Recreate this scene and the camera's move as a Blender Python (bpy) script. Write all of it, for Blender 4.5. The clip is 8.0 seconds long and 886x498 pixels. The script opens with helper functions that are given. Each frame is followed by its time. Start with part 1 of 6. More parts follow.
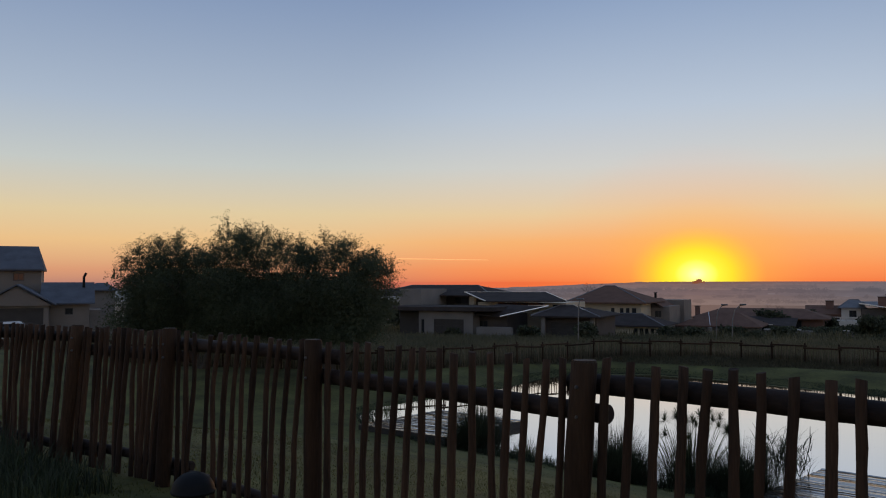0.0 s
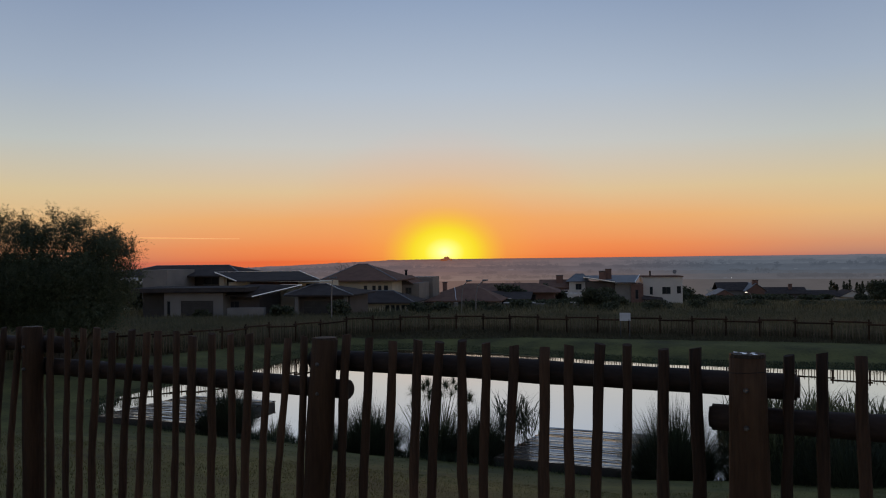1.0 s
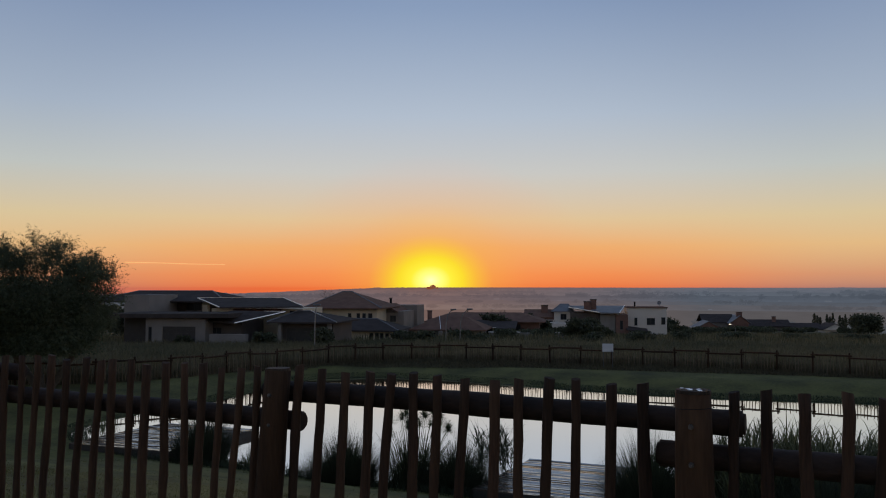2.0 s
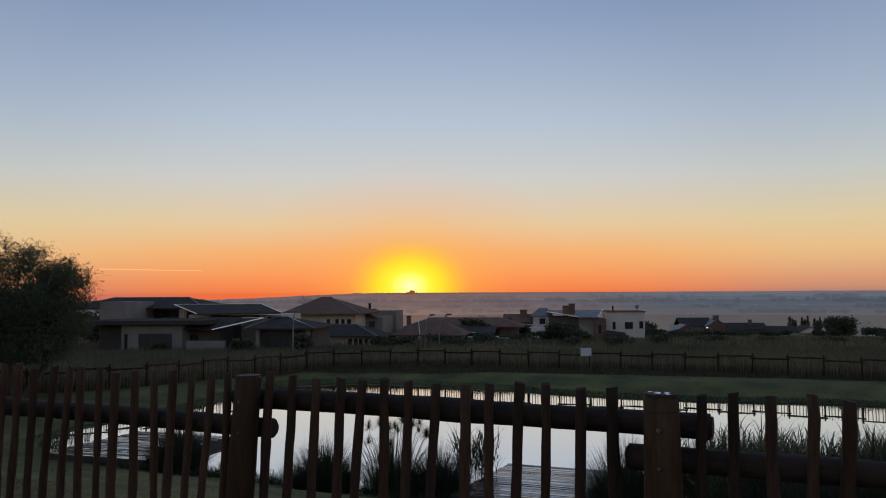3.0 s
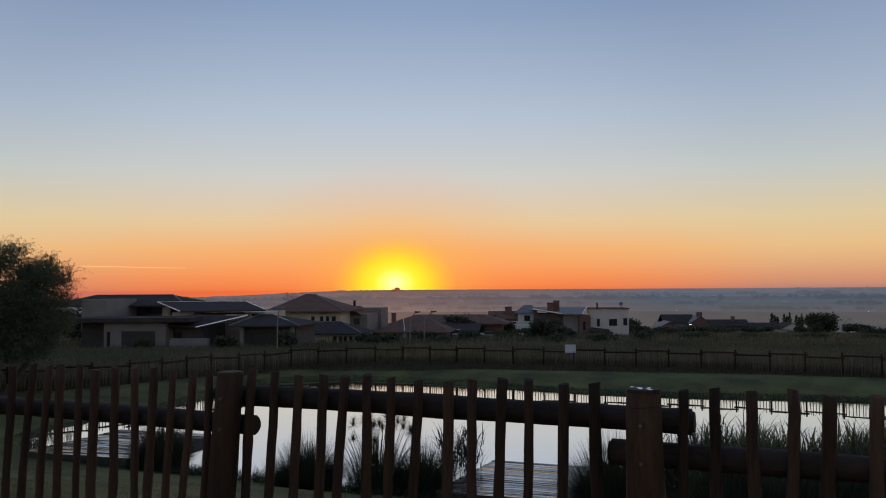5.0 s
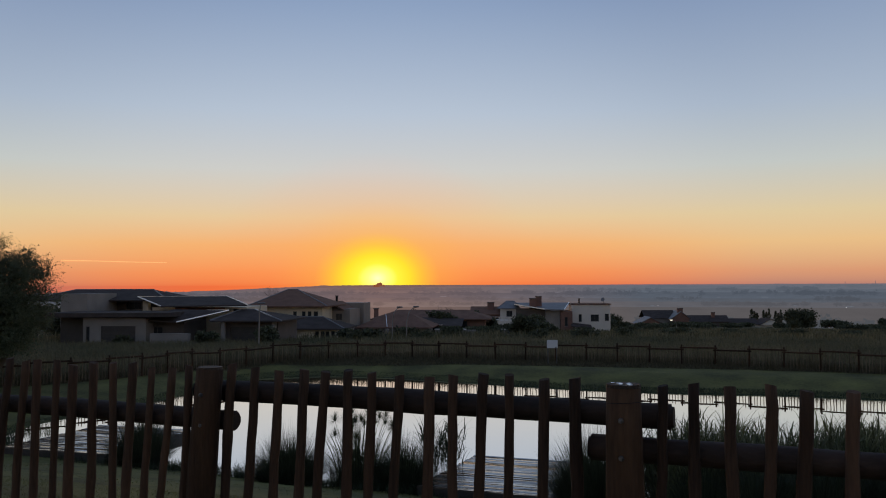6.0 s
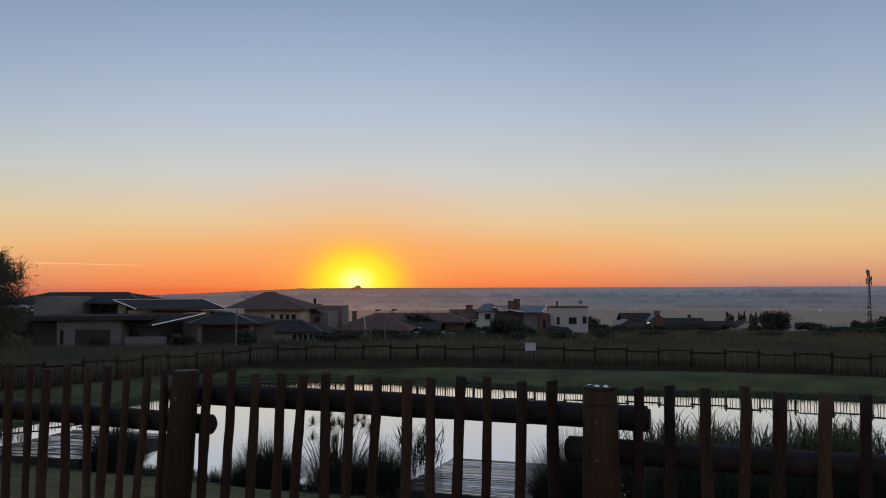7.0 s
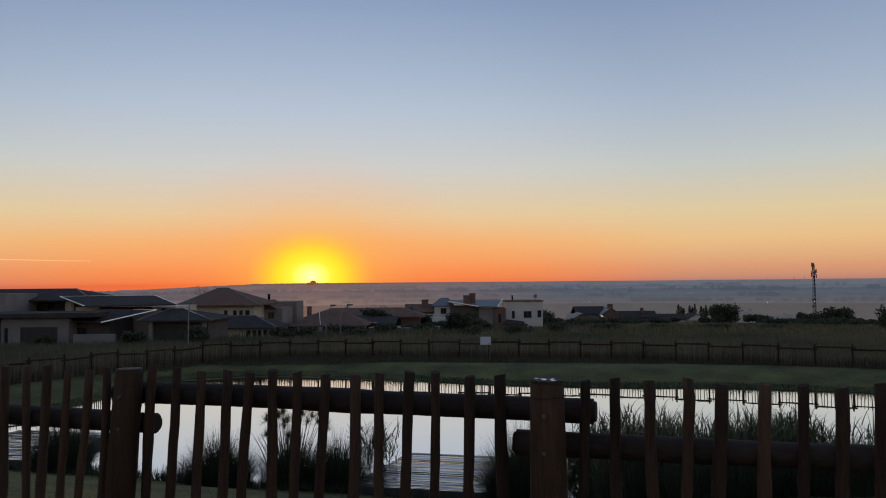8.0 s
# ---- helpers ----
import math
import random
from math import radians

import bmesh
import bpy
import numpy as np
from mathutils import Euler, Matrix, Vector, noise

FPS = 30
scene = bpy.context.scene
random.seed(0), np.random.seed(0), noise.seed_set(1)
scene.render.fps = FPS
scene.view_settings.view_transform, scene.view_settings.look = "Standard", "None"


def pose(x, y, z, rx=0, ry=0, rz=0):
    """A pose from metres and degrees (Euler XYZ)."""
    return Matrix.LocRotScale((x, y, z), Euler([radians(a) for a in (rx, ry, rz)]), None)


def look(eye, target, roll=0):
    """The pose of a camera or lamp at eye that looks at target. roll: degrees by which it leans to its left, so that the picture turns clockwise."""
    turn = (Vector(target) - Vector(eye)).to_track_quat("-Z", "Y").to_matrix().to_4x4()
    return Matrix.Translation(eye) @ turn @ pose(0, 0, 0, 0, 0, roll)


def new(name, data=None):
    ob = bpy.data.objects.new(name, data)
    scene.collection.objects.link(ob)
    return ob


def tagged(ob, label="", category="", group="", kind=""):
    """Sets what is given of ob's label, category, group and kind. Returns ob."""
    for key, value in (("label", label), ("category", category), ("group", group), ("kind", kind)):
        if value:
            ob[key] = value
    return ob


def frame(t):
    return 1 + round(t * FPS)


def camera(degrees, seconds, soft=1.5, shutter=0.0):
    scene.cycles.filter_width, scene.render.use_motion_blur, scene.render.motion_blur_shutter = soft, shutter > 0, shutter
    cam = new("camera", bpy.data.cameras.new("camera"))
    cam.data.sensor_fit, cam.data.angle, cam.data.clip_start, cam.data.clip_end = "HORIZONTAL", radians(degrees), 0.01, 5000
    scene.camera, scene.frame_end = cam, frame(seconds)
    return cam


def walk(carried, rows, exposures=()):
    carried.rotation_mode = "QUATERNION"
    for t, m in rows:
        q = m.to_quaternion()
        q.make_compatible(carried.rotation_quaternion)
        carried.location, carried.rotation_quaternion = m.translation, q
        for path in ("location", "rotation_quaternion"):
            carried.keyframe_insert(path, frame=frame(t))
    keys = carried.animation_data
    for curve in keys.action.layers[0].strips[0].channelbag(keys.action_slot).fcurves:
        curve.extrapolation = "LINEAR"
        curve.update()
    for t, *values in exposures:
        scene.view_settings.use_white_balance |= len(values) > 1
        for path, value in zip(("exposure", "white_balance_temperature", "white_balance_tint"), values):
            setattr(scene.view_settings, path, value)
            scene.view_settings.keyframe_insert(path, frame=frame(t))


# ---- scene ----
cam = camera(57.7, 8.0, soft=1.05)
PATH = [
    (0, (0.474, -0.169, 1.626), (-0.127, 1.737, 1.709), -0.1),
    (0.2, (0.481, -0.165, 1.623), (0.051, 1.787, 1.699), -0.32),
    (0.5, (0.491, -0.158, 1.623), (0.273, 1.829, 1.677), -0.7),
    (0.7, (0.501, -0.17, 1.616), (0.394, 1.827, 1.653), -0.82),
    (1, (0.548, -0.187, 1.625), (0.544, 1.813, 1.651), -0.7),
    (1.2, (0.588, -0.185, 1.625), (0.606, 1.815, 1.664), -0.48),
    (1.5, (0.646, -0.181, 1.639), (0.661, 1.818, 1.706), 0.0),
    (3, (0.754, -0.182, 1.641), (0.836, 1.813, 1.75), -0.3),
    (3.5, (0.757, -0.178, 1.637), (0.855, 1.817, 1.736), -0.3),
    (4, (0.765, -0.173, 1.639), (0.862, 1.822, 1.739), -0.5),
    (4.5, (0.762, -0.174, 1.635), (0.867, 1.821, 1.741), -0.4),
    (6, (0.771, -0.166, 1.635), (0.933, 1.825, 1.725), -0.2),
    (6.5, (0.77, -0.176, 1.636), (0.959, 1.812, 1.729), -0.0),
    (7, (0.773, -0.172, 1.635), (0.988, 1.814, 1.732), -0.2),
    (7.5, (0.785, -0.166, 1.635), (1.043, 1.816, 1.723), -0.3),
    (8, (0.809, -0.166, 1.636), (1.133, 1.806, 1.719), -0.5),
]
walk(cam, [(t, look(eye, target, roll)) for t, eye, target, roll in PATH],
     exposures=[(0.0, 0.03), (0.5, -0.05), (1.0, -0.12), (1.5, -0.12), (3.0, 0.0), (8.0, 0.0)])

# ---------- world and sun ----------
SUN_DIR = Vector((0.0, 1.0, 0.012)).normalized()


def lin(r, g, b, k=1.0):
    """Linear colour from 0-255 values."""
    f = lambda v: (v / 12.92 if v <= 0.04045 else ((v + 0.055) / 1.055) ** 2.4)
    return (f(r / 255) * k, f(g / 255) * k, f(b / 255) * k, 1.0)


def make_world():
    w = bpy.data.worlds.new("sunrise_sky")
    scene.world = w
    w.use_nodes = True
    nt = w.node_tree
    nt.nodes.clear()
    N, L = nt.nodes.new, nt.links.new
    out, bg = N("ShaderNodeOutputWorld"), N("ShaderNodeBackground")
    L(bg.outputs[0], out.inputs[0])
    tc, nrm, sep = N("ShaderNodeTexCoord"), N("ShaderNodeVectorMath"), N("ShaderNodeSeparateXYZ")
    nrm.operation = "NORMALIZE"
    L(tc.outputs["Generated"], nrm.inputs[0])
    L(nrm.outputs[0], sep.inputs[0])

    def math_node(op, a, b=None, clamp=False):
        n = N("ShaderNodeMath")
        n.operation, n.use_clamp = op, clamp
        for i, v in ((0, a), (1, b)):
            if v is None:
                continue
            if isinstance(v, (int, float)):
                n.inputs[i].default_value = v
            else:
                L(v, n.inputs[i])
        return n.outputs[0]

    def ramp(fac, stops):
        n = N("ShaderNodeValToRGB")
        n.color_ramp.interpolation = "EASE" if len(stops) < 3 else "LINEAR"
        els = n.color_ramp.elements
        while len(els) < len(stops):
            els.new(0.5)
        for e, (p, c) in zip(els, stops):
            e.position, e.color = p, c
        L(fac, n.inputs[0])
        return n

    def mapped(v, a, b, c=0.0, d=1.0):
        n = N("ShaderNodeMapRange")
        n.interpolation_type = "SMOOTHSTEP"
        L(v, n.inputs[0])
        for i, k in enumerate((a, b, c, d)):
            n.inputs[i + 1].default_value = k
        return n.outputs[0]

    def mix(fac, a, b, blend="MIX"):
        n = N("ShaderNodeMix")
        n.data_type, n.blend_type = "RGBA", blend
        for sock, v in ((n.inputs[0], fac), (n.inputs[6], a), (n.inputs[7], b)):
            if isinstance(v, (int, float)):
                sock.default_value = v
            else:
                L(v, sock)
        return n.outputs[2]

    height = math_node("SQRT", math_node("MAXIMUM", sep.outputs[2], 0.0))
    steps = (0.0, 0.126, 0.224, 0.29, 0.375, 0.458, 0.579, 0.78, 1.0)
    near = ((240, 110, 58), (248, 144, 82), (244, 176, 112), (229, 200, 157), (205, 205, 201), (182, 195, 211), (145, 166, 197), (122, 143, 176), (104, 122, 154))
    far = ((172, 120, 112), (216, 153, 116), (232, 190, 136), (222, 201, 160), (194, 199, 196), (168, 182, 200), (131, 151, 183), (116, 136, 168), (102, 119, 150))
    c_near = ramp(height, [(p, lin(*c)) for p, c in zip(steps, near)]).outputs[0]
    c_far = ramp(height, [(p, lin(*c)) for p, c in zip(steps, far)]).outputs[0]
    dot = N("ShaderNodeVectorMath")
    dot.operation = "DOT_PRODUCT"
    L(nrm.outputs[0], dot.inputs[0])
    dot.inputs[1].default_value = SUN_DIR
    d = dot.outputs["Value"]
    base = mix(mapped(d, 0.88, 0.996), c_far, c_near)
    # the aureole round the rising sun, a little flattened, by the angle in units of 12 degrees
    flat, flat_n, flat_d = N("ShaderNodeVectorMath"), N("ShaderNodeVectorMath"), N("ShaderNodeVectorMath")
    flat.operation, flat_n.operation, flat_d.operation = "MULTIPLY", "NORMALIZE", "DOT_PRODUCT"
    flat.inputs[1].default_value = (1, 1, 1.35)
    L(nrm.outputs[0], flat.inputs[0])
    L(flat.outputs[0], flat_n.inputs[0])
    L(flat_n.outputs[0], flat_d.inputs[0])
    flat_d.inputs[1].default_value = SUN_DIR
    ang = math_node("DIVIDE", math_node("ARCCOSINE", math_node("MINIMUM", flat_d.outputs["Value"], 1.0)), radians(12))
    glow = ramp(ang, [(0.0, (1.5, 1.4, 0.55, 1)), (0.055, (1.25, 1.1, 0.25, 1)), (0.12, (1.05, 0.92, 0.05, 1)), (0.19, (1.0, 0.78, 0.03, 0.97)),
                      (0.265, (1.0, 0.6, 0.04, 0.78)), (0.37, (1.0, 0.45, 0.07, 0.42)), (0.62, (1.0, 0.36, 0.1, 0.15)), (1.0, (1.0, 0.3, 0.1, 0.0))])
    col = mix(glow.outputs[1], base, glow.outputs[0])
    # the sky opposite the sun is still dim
    dim = mapped(sep.outputs[1], -0.9, 0.55, WEST, 1.0)
    dimmed = N("ShaderNodeVectorMath")
    dimmed.operation = "SCALE"
    L(col, dimmed.inputs[0])
    L(dim, dimmed.inputs[3])
    air = N("ShaderNodeTexSky")
    air.sky_type, air.sun_disc = "NISHITA", False
    air.sun_elevation, air.sun_rotation = radians(0.7), 0.0
    faint = N("ShaderNodeVectorMath")
    faint.operation = "SCALE"
    L(air.outputs[0], faint.inputs[0])
    faint.inputs[3].default_value = 0.002
    both = N("ShaderNodeVectorMath")
    both.operation = "ADD"
    L(dimmed.outputs[0], both.inputs[0])
    L(faint.outputs[0], both.inputs[1])
    L(both.outputs[0], bg.inputs[0])
    bg.inputs[1].default_value = SKY


SKY, WEST = 1.0, 0.9
make_world()
sun = new("sun", bpy.data.lights.new("sun", "SUN"))
sun.data.energy, sun.data.angle, sun.data.color = 0.16, radians(1.0), (1.0, 0.5, 0.2)
sun.matrix_world = look((0, 0, 30), Vector((0, 0, 30)) - SUN_DIR)


# ---------- materials ----------
def material(name, colour, rough=0.7, second=None, scale=6.0, fine=60.0, bump=0.2, metal=0.0, spec=0.5, vary=0.0, stretch=(1, 1, 1), coat=0.0, island=0.0):
    """A surface with two scales of colour variation and fine relief, in metres."""
    m = bpy.data.materials.new(name)
    m.use_nodes = True
    nt = m.node_tree
    N, L = nt.nodes.new, nt.links.new
    p = nt.nodes["Principled BSDF"]
    p.inputs["Roughness"].default_value, p.inputs["Metallic"].default_value = rough, metal
    p.inputs["Specular IOR Level"].default_value, p.inputs["Coat Weight"].default_value = spec, coat
    p.inputs["Coat Roughness"].default_value = 0.12
    second = second or tuple(c * 0.6 for c in colour)
    tc, mp = N("ShaderNodeTexCoord"), N("ShaderNodeMapping")
    mp.inputs["Scale"].default_value = stretch
    L(tc.outputs["Object"], mp.inputs[0])
    big, small = N("ShaderNodeTexNoise"), N("ShaderNodeTexNoise")
    for n, s in ((big, scale), (small, fine)):
        n.inputs["Scale"].default_value, n.inputs["Detail"].default_value = s, 4.0
        L(mp.outputs[0], n.inputs["Vector"])
    add = N("ShaderNodeMath")
    add.operation = "MULTIPLY_ADD"
    L(small.outputs[0], add.inputs[0])
    add.inputs[1].default_value = 0.5
    L(big.outputs[0], add.inputs[2])
    mr = N("ShaderNodeMapRange")
    mr.inputs[1].default_value, mr.inputs[2].default_value = 0.5, 1.0
    L(add.outputs[0], mr.inputs[0])
    mix = N("ShaderNodeMix")
    mix.data_type = "RGBA"
    L(mr.outputs[0], mix.inputs[0])
    mix.inputs[6].default_value, mix.inputs[7].default_value = (*second, 1), (*colour, 1)
    col = mix.outputs[2]
    if vary or island:
        src = N("ShaderNodeObjectInfo").outputs["Random"] if vary else N("ShaderNodeNewGeometry").outputs["Random Per Island"]
        k = vary or island
        r = N("ShaderNodeMapRange")
        r.inputs[3].default_value, r.inputs[4].default_value = 1 - k, 1 + k
        L(src, r.inputs[0])
        sc = N("ShaderNodeVectorMath")
        sc.operation = "SCALE"
        L(col, sc.inputs[0])
        L(r.outputs[0], sc.inputs[3])
        col = sc.outputs[0]
    L(col, p.inputs["Base Color"])
    if bump:
        b = N("ShaderNodeBump")
        b.inputs["Strength"].default_value, b.inputs["Distance"].default_value = bump, 0.02
        L(add.outputs[0], b.inputs["Height"])
        L(b.outputs[0], p.inputs["Normal"])
    return m


def glow_material(name, colour, k=1.0):
    m = bpy.data.materials.new(name)
    m.use_nodes = True
    p = m.node_tree.nodes["Principled BSDF"]
    p.inputs["Base Color"].default_value = colour
    p.inputs["Emission Color"].default_value, p.inputs["Emission Strength"].default_value = colour, k
    return m


def painted_haze_material(name, cool, warm, low, z0, z1):
    """Far land with haze painted as glow: cool, warmer towards the sunrise, paler in painted mist along its foot."""
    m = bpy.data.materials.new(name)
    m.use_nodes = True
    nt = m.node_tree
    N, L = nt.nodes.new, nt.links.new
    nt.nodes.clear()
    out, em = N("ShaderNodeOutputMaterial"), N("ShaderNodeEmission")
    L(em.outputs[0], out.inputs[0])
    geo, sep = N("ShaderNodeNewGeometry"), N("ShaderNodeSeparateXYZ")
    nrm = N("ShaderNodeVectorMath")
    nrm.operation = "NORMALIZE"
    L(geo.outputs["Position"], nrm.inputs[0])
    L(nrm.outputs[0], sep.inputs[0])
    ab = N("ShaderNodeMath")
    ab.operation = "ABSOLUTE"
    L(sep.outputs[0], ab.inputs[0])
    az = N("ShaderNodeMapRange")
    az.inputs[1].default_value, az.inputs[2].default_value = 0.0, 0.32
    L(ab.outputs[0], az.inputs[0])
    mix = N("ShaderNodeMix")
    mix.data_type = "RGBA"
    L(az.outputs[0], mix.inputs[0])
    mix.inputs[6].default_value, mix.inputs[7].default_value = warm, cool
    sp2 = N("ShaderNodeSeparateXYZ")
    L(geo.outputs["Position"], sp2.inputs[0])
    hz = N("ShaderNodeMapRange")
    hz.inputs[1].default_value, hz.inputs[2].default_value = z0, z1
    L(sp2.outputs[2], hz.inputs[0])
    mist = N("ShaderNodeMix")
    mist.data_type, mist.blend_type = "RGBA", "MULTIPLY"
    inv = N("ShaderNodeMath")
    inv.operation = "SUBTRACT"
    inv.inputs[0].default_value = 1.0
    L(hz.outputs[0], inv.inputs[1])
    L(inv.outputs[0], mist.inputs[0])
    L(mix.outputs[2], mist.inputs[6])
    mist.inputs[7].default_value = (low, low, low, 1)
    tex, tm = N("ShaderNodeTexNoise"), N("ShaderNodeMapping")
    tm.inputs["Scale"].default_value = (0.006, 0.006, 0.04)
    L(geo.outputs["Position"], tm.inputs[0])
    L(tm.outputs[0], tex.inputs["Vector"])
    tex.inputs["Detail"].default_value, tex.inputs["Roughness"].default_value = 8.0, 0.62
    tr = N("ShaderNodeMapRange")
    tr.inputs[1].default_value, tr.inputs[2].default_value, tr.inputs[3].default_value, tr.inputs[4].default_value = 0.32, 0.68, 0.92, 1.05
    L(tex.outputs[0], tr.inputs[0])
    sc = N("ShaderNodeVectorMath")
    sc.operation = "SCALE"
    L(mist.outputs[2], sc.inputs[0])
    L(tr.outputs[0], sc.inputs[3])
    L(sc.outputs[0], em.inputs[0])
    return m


def water_material():
    m = bpy.data.materials.new("still_water")
    m.use_nodes = True
    nt = m.node_tree
    N, L = nt.nodes.new, nt.links.new
    p = nt.nodes["Principled BSDF"]
    p.inputs["Base Color"].default_value = (0.91, 0.84, 0.78, 1)
    p.inputs["Metallic"].default_value, p.inputs["Roughness"].default_value = 1.0, 0.015
    tc, n, b = N("ShaderNodeTexCoord"), N("ShaderNodeTexNoise"), N("ShaderNodeBump")
    n.inputs["Scale"].default_value, n.inputs["Detail"].default_value = 0.9, 2.0
    L(tc.outputs["Object"], n.inputs["Vector"])
    b.inputs["Strength"].default_value, b.inputs["Distance"].default_value = 0.012, 0.1
    L(n.outputs[0], b.inputs["Height"])
    L(b.outputs[0], p.inputs["Normal"])
    return m


def leaf_material(name, colour, k=0.35, thin=0.25, second=None, scale=1.5):
    m = material(name, colour, 0.6, second or tuple(c * 0.55 for c in colour), scale, 25.0 if scale > 1 else 3.0, 0.0, island=k, spec=0.3)
    nt = m.node_tree
    p = nt.nodes["Principled BSDF"]
    tr, mx = nt.nodes.new("ShaderNodeBsdfTranslucent"), nt.nodes.new("ShaderNodeMixShader")
    mx.inputs[0].default_value = thin
    nt.links.new(p.inputs["Base Color"].links[0].from_socket, tr.inputs[0])
    nt.links.new(p.outputs[0], mx.inputs[1])
    nt.links.new(tr.outputs[0], mx.inputs[2])
    nt.links.new(mx.outputs[0], nt.nodes["Material Output"].inputs[0])
    return m


def deck_material(name, lo, hi):
    """Dark boards with long wet streaks that gleam and drier ones that do not."""
    m = material(name, (0.10, 0.072, 0.055), 0.5, (0.04, 0.03, 0.024), 3.0, 45.0, 0.25, vary=0.35, spec=0.5)
    nt = m.node_tree
    N, L = nt.nodes.new, nt.links.new
    p = nt.nodes["Principled BSDF"]
    tc, turn, mp, n, r = N("ShaderNodeTexCoord"), N("ShaderNodeMapping"), N("ShaderNodeMapping"), N("ShaderNodeTexNoise"), N("ShaderNodeMapRange")
    turn.inputs["Rotation"].default_value = (0, 0, radians(22))
    mp.inputs["Scale"].default_value = (0.5, 7.0, 1.0)
    L(tc.outputs["Object"], turn.inputs[0])
    L(turn.outputs[0], mp.inputs[0])
    L(mp.outputs[0], n.inputs["Vector"])
    n.inputs["Scale"].default_value, n.inputs["Detail"].default_value = 1.6, 3.0
    r.inputs[1].default_value, r.inputs[2].default_value = lo, hi
    r.inputs[3].default_value, r.inputs[4].default_value = 0.1, 0.8
    L(n.outputs[0], r.inputs[0])
    L(r.outputs[0], p.inputs["Roughness"])
    c = N("ShaderNodeMapRange")
    c.inputs[1].default_value, c.inputs[2].default_value = lo, hi
    c.inputs[3].default_value, c.inputs[4].default_value = 0.9, 0.0
    L(n.outputs[0], c.inputs[0])
    L(c.outputs[0], p.inputs["Coat Weight"])
    dry = N("ShaderNodeMapRange")
    dry.inputs[1].default_value, dry.inputs[2].default_value = lo, hi
    dry.inputs[3].default_value, dry.inputs[4].default_value = 0.5, 0.15
    L(n.outputs[0], dry.inputs[0])
    L(dry.outputs[0], p.inputs["Specular IOR Level"])
    return m


LAWN = material("mown_lawn", (0.142, 0.138, 0.042), 0.9, (0.048, 0.048, 0.016), 0.5, 7.0, 1.0, spec=0.2)
FIELD = material("dry_field_soil", (0.11, 0.09, 0.05), 0.95, (0.05, 0.055, 0.025), 0.12, 8.0, 0.5, spec=0.1)
WATER = water_material()
POLE = material("creosoted_pole", (0.076, 0.042, 0.023), 0.9, (0.024, 0.013, 0.0075), 9.0, 70.0, 0.7, vary=0.3, stretch=(1, 1, 0.12), spec=0.2)
LATH = material("weathered_split_lath", (0.072, 0.04, 0.024), 0.9, (0.02, 0.012, 0.008), 9.0, 90.0, 0.7, vary=0.4, stretch=(1, 1, 0.1), spec=0.25)
RAIL = material("dark_creosoted_rail", (0.046, 0.028, 0.021), 0.78, (0.014, 0.009, 0.007), 8.0, 60.0, 0.45, vary=0.25, stretch=(0.35, 0.35, 1), spec=0.3)
FAR_LATH = material("grey_weathered_lath", (0.19, 0.145, 0.095), 0.9, (0.1, 0.076, 0.05), 6.0, 60.0, 0.3, vary=0.4, spec=0.2)
END = material("sawn_end_grain", (0.05, 0.032, 0.02), 0.7, (0.025, 0.016, 0.01), 30.0, 120.0, 0.4, spec=0.3)
WET_END = material("wet_end_grain", (0.05, 0.036, 0.026), 0.7, (0.022, 0.016, 0.011), 25.0, 90.0, 0.8, spec=0.15)
STEEL = material("galvanised_steel", (0.16, 0.16, 0.165), 0.5, None, 20.0, 90.0, 0.1, metal=1.0)
PLANK = deck_material("half_dry_deck_board", 0.455, 0.52)
WET_PLANK = deck_material("wet_deck_board", 0.54, 0.63)
BEAM = material("deck_beam", (0.05, 0.038, 0.03), 0.8, None, 5.0, 50.0, 0.3)
SEDGE = leaf_material("sedge_blade", (0.06, 0.07, 0.038), 0.35, 0.3)
REED = leaf_material("reed_blade", (0.115, 0.125, 0.06), 0.4, 0.4)
WEED = leaf_material("weed_blade", (0.045, 0.06, 0.028))
STRAW = leaf_material("dry_grass_blade", (0.2, 0.162, 0.085), 0.4, 0.4, (0.058, 0.064, 0.034), 0.13)
VERGE = leaf_material("verge_blade", (0.125, 0.105, 0.055), 0.45, 0.35)
REED_PALE = leaf_material("pale_reed_blade", (0.17, 0.18, 0.085), 0.4, 0.45)
GRASS = leaf_material("lawn_blade", (0.122, 0.124, 0.036), 0.4, 0.45)
WILLOW = leaf_material("willow_leaf", (0.12, 0.14, 0.08), 0.2, 0.55)
BUSH = leaf_material("bush_leaf", (0.09, 0.098, 0.055), 0.4, 0.3)
BARK = material("bark", (0.09, 0.07, 0.05), 0.9, None, 4.0, 30.0, 0.6)
PLASTER = material("grey_plaster", (0.25, 0.222, 0.2), 0.85, (0.19, 0.168, 0.152), 0.6, 12.0, 0.1)
CREAM = material("cream_plaster", (0.62, 0.52, 0.38), 0.85, (0.5, 0.42, 0.31), 0.6, 12.0, 0.1)
BEIGE = material("beige_plaster", (0.24, 0.2, 0.17), 0.85, (0.18, 0.152, 0.13), 0.6, 12.0, 0.1)
WHITEW = material("white_plaster", (0.62, 0.56, 0.5), 0.8, (0.52, 0.47, 0.42), 0.5, 12.0, 0.1)
TAUPE = material("taupe_plaster", (0.10, 0.08, 0.07), 0.85, (0.07, 0.056, 0.05), 0.6, 12.0, 0.1)
BRICKM = material("face_brick", (0.2, 0.105, 0.08), 0.85, (0.13, 0.07, 0.055), 1.2, 14.0, 0.2)
SLATE = material("dark_roof_tile", (0.075, 0.062, 0.058), 0.95, (0.045, 0.037, 0.035), 1.0, 9.0, 0.3, spec=0.1)
